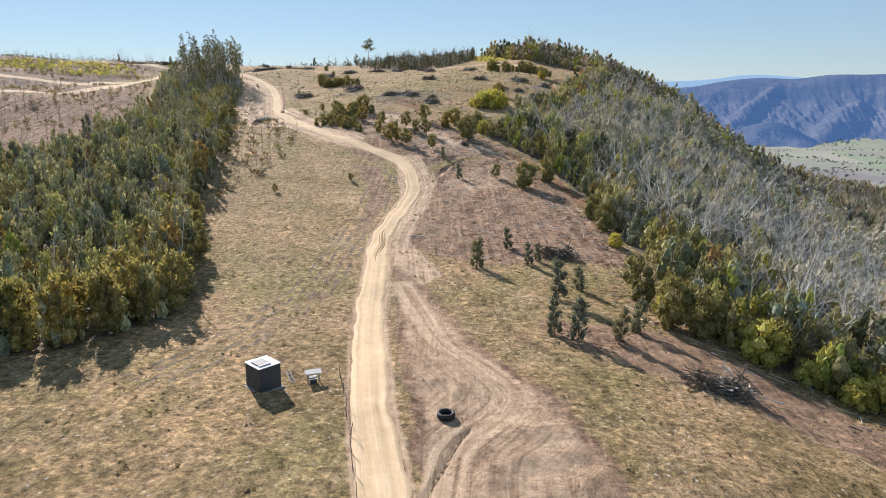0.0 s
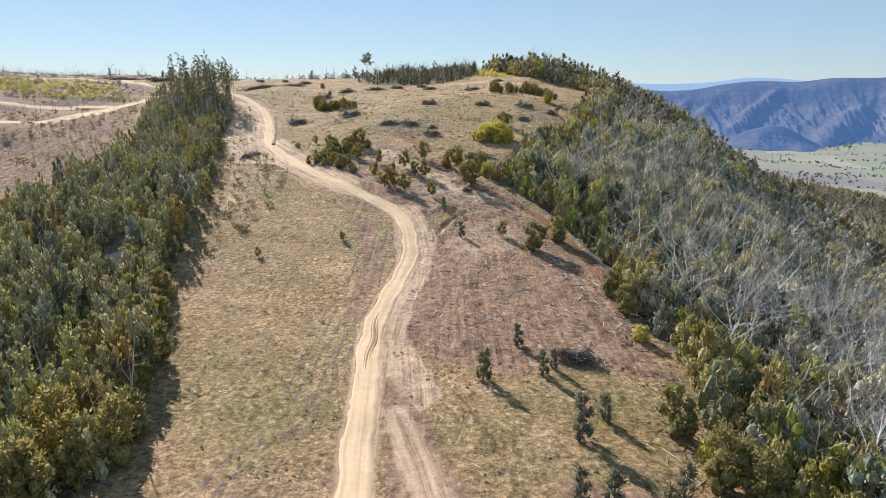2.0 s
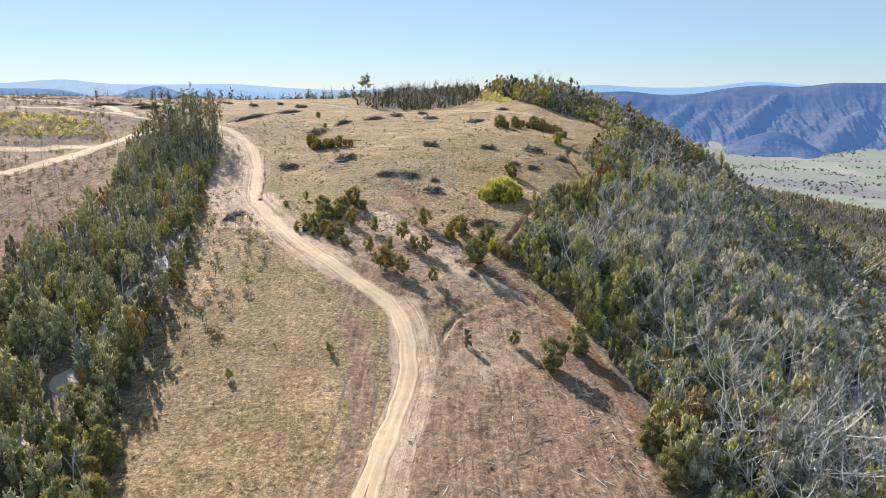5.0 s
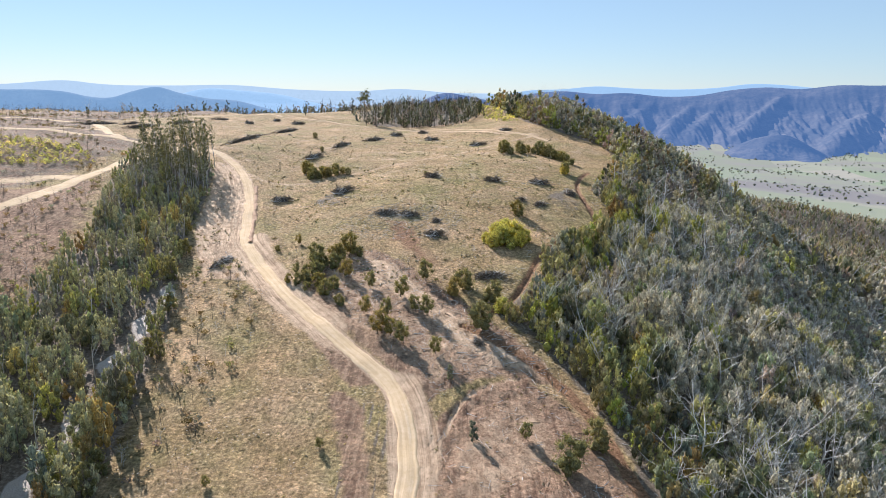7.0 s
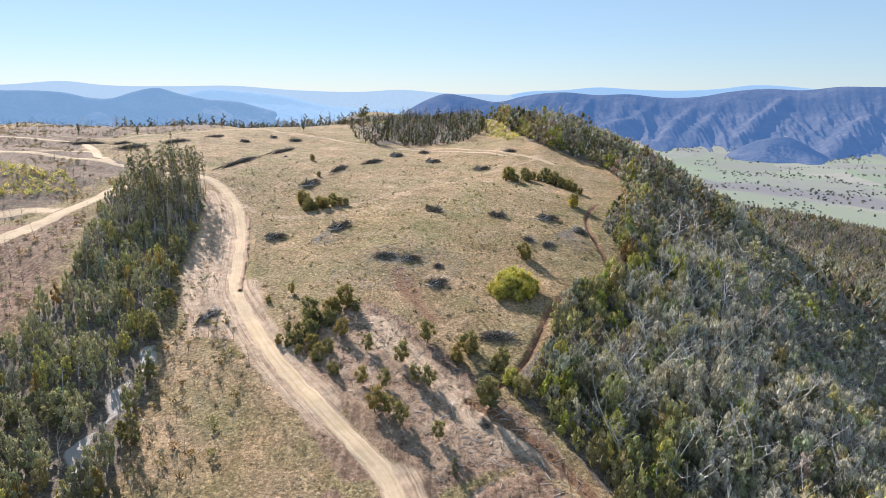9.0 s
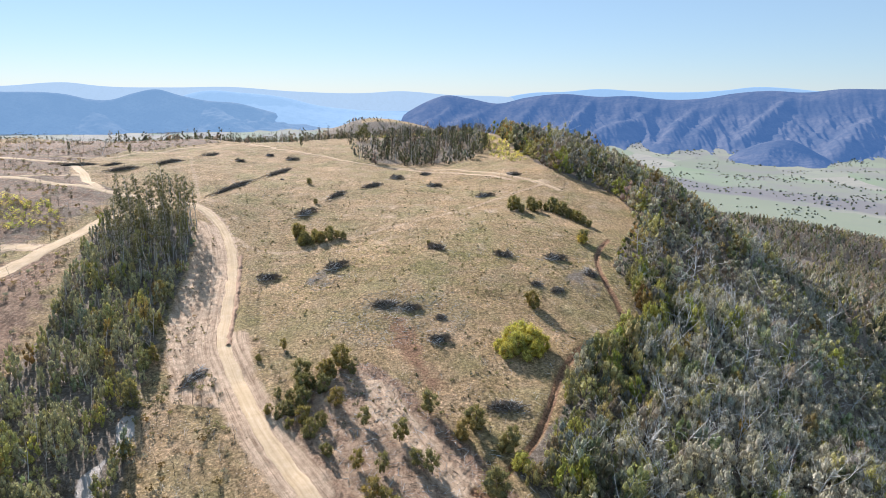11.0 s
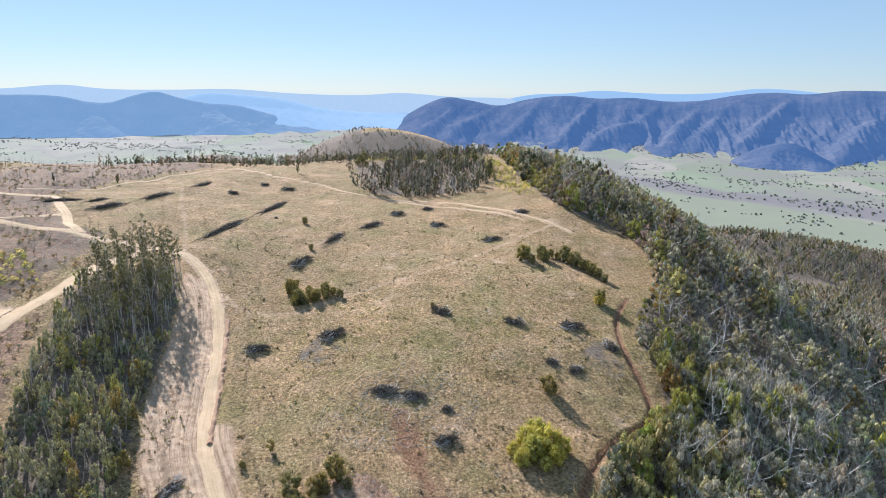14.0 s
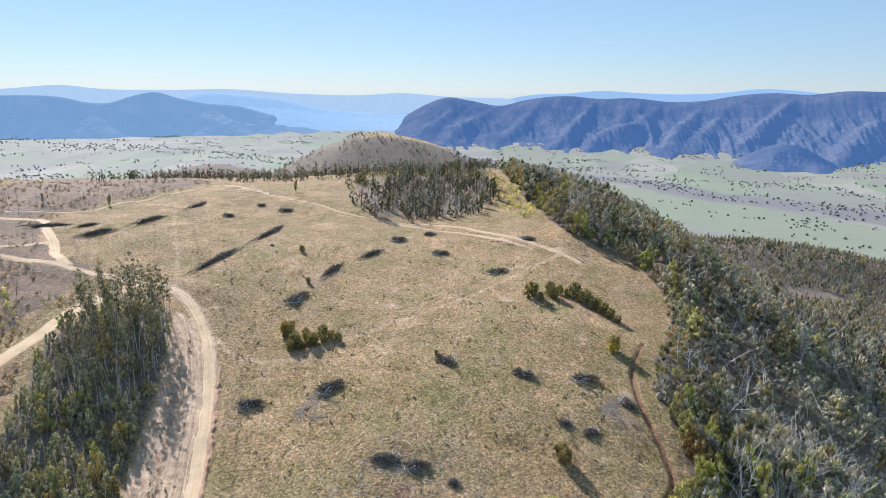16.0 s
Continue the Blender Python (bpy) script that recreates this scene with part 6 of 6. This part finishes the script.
# ---------------------------------------------------------------- pump shed and its gear
def box(bm, x0, x1, y0, y1, z0, z1, bevel=0.0):
    g = bmesh.ops.create_cube(bm, size=1.0)
    for v in g["verts"]:
        v.co = Vector(((x0 + x1) / 2 + v.co.x * (x1 - x0), (y0 + y1) / 2 + v.co.y * (y1 - y0), (z0 + z1) / 2 + v.co.z * (z1 - z0)))
    if bevel:
        edges = list({e for v in g["verts"] for e in v.link_edges})
        bmesh.ops.bevel(bm, geom=edges, offset=bevel, segments=2, affect="EDGES", profile=0.5)


def bm_part(name, bm, mat, parent, label=""):
    me = bpy.data.meshes.new(name)
    bm.to_mesh(me)
    bm.free()
    me.materials.append(mat)
    return part(name, me, parent, label)


def boxes(name, rows, mat, parent, label="", bevel=0.0):
    bm = bmesh.new()
    for r in rows:
        box(bm, *r, bevel)
    return bm_part(name, bm, mat, parent, label)


def build_shed(at):
    ob = thing("shed", "small dark steel pump shed with a white roof", "shed", at=at)
    w, d, h = 2.15, 2.35, 2.2
    for nm, r in (("front_wall", (0, w, 0, 0.06, 0, h)), ("back_wall", (0, w, d - 0.06, d, 0, h)), ("side_wall", (0, 0.06, 0.06, d - 0.06, 0, h)), ("side_wall", (w - 0.06, w, 0.06, d - 0.06, 0, h))):
        boxes(nm, (r,), M_SHED, ob)
    ribs = [(x, x + 0.03, -0.018, 0.0, 0.05, h - 0.02) for x in np.arange(0.12, w - 0.1, 0.2)]
    boxes("wall_ribs", ribs, M_SHED, ob, "raised ribs of the steel sheeting")
    ribs = [(-0.018, 0.0, y, y + 0.03, 0.05, h - 0.02) for y in np.arange(0.12, d - 0.1, 0.2)]
    boxes("wall_ribs", ribs, M_SHED, ob)
    roof = boxes("roof", ((-0.05, w + 0.05, -0.05, d + 0.05, h, h + 0.08),), M_TIN, ob, "white steel roof sheet", 0.015)
    boxes("roof_rib", [(x, x + 0.04, -0.04, d + 0.04, h + 0.08, h + 0.1) for x in np.arange(0.0, w, 0.38)], M_TIN, roof)
    panel = boxes("solar_panel", ((0.25, w - 0.75, 0.35, 1.75, h + 0.16, h + 0.2),), M_PANEL, ob, "dark solar panel on the roof", 0.008)
    boxes("panel_frame", ((0.22, w - 0.72, 0.32, 0.36, h + 0.1, h + 0.21), (0.22, w - 0.72, 1.74, 1.78, h + 0.1, h + 0.21)), M_STEEL, panel)
    boxes("base_slab", ((-0.2, w + 0.2, -0.2, d + 0.2, -0.35, 0.0),), M_STONE, ob, "concrete slab footing")
    return ob


SHED_Z = drop_at(-16, 55.5, 0.0)
build_shed(pose(-16.1, 54.0, SHED_Z + 0.1, 0, 0, 46))


def build_stand(at):
    ob = thing("panel_stand", "small post stand with a tilted grey panel on top", "stand", at=at)
    for x in (0.1, 1.1):
        for y in (0.1, 0.8):
            boxes("leg", ((x, x + 0.07, y, y + 0.07, -0.2, 1.05),), M_STEEL, ob)
    boxes("cross_bar", ((0.1, 1.17, 0.1, 0.15, 0.5, 0.55),), M_STEEL, ob)
    boxes("cross_bar", ((0.1, 1.17, 0.82, 0.87, 0.5, 0.55),), M_STEEL, ob)
    top = boxes("top_panel", ((-0.1, 1.4, -0.05, 1.05, 1.08, 1.13),), M_GREY, ob, "flat grey panel top", 0.01)
    boxes("pump_box", ((0.3, 0.9, 0.25, 0.7, 0.0, 0.62),), M_SHED, ob, "dark pump housing under the panel", 0.03)
    return ob


build_stand(pose(-12.4, 56.2, drop_at(-12, 56.5, 0.0), 0, 0, 20))


def build_ladder(at):
    ob = thing("ladder", "aluminium ladder lying on the grass", "ladder", at=at)
    for x in (0.0, 0.4):
        boxes("rail", ((x, x + 0.05, 0, 3.0, 0.02, 0.1),), M_GREY, ob)
    for y in np.arange(0.2, 2.9, 0.3):
        boxes("rung", ((0.05, 0.4, y, y + 0.04, 0.04, 0.08),), M_GREY, ob)
    return ob


build_ladder(pose(-14.0, 56.6, drop_at(-14, 57.5, 0.0), 2, 0, 24))


def ring_profile(name, profile, mat, parent, label="", k=36):
    v = [(math.cos(6.2832 * i / k) * r, math.sin(6.2832 * i / k) * r, z) for r, z in profile for i in range(k)]
    m = len(profile)
    q = [(j * k + i, j * k + (i + 1) % k, ((j + 1) % m) * k + (i + 1) % k, ((j + 1) % m) * k + i) for j in range(m) for i in range(k)]
    return part(name, quads_mesh(name, v, q, (mat,), flat=False), parent, label)


def build_trough(at):
    ob = thing("stock_trough", "round black stock trough made of a big tyre", "trough", at=at)
    ring_profile("tyre", ((0.48, 0.05), (0.62, 0.0), (0.74, 0.08), (0.78, 0.28), (0.74, 0.46), (0.62, 0.52), (0.5, 0.46), (0.46, 0.28)), M_RUBBER, ob)
    ring_profile("base", ((0.02, 0.06), (0.5, 0.06), (0.5, 0.02), (0.02, 0.02)), M_STONE, ob, "pale dusty floor of the trough")
    return ob


build_trough(pose(0.25, 50.2, drop_at(0.25, 50.2, 0.02), 0, 0, 0))


def build_fence():
    ob = thing("wire_fence", "leaning wire fence of thin steel posts beside the road", "fence")
    spots = [(-9.7, 58.3), (-9.2, 56.2), (-8.7, 53.8), (-8.2, 51.6), (-7.8, 49.4), (-7.3, 47.0), (-6.8, 44.6), (-6.3, 41.8), (-5.7, 38.8), (-5.2, 35.6)]
    tops = []
    for k, (x, y) in enumerate(spots):
        z = drop_at(x, y)
        lean = rng.normal() * 0.12
        top = (x + lean, y + rng.normal() * 0.1, z + 1.25)
        tops.append((np.array((x, y, z)), np.array(top)))
        v, q = tubes(((x, y, z - 0.2, *top, 0.035, 0.03),), 4)
        part("post", quads_mesh("post", v, q, (M_CHAR,)), ob)
    for f in (0.35, 0.6, 0.85, 0.97):
        segs = [(*(a0 + (a1 - a0) * f), *(b0 + (b1 - b0) * f), 0.006, 0.006) for (a0, a1), (b0, b1) in zip(tops, tops[1:])]
        v, q = tubes(segs, 3)
        part("wire", quads_mesh("wire", v, q, (M_CHAR,)), ob)
    return ob


build_fence()
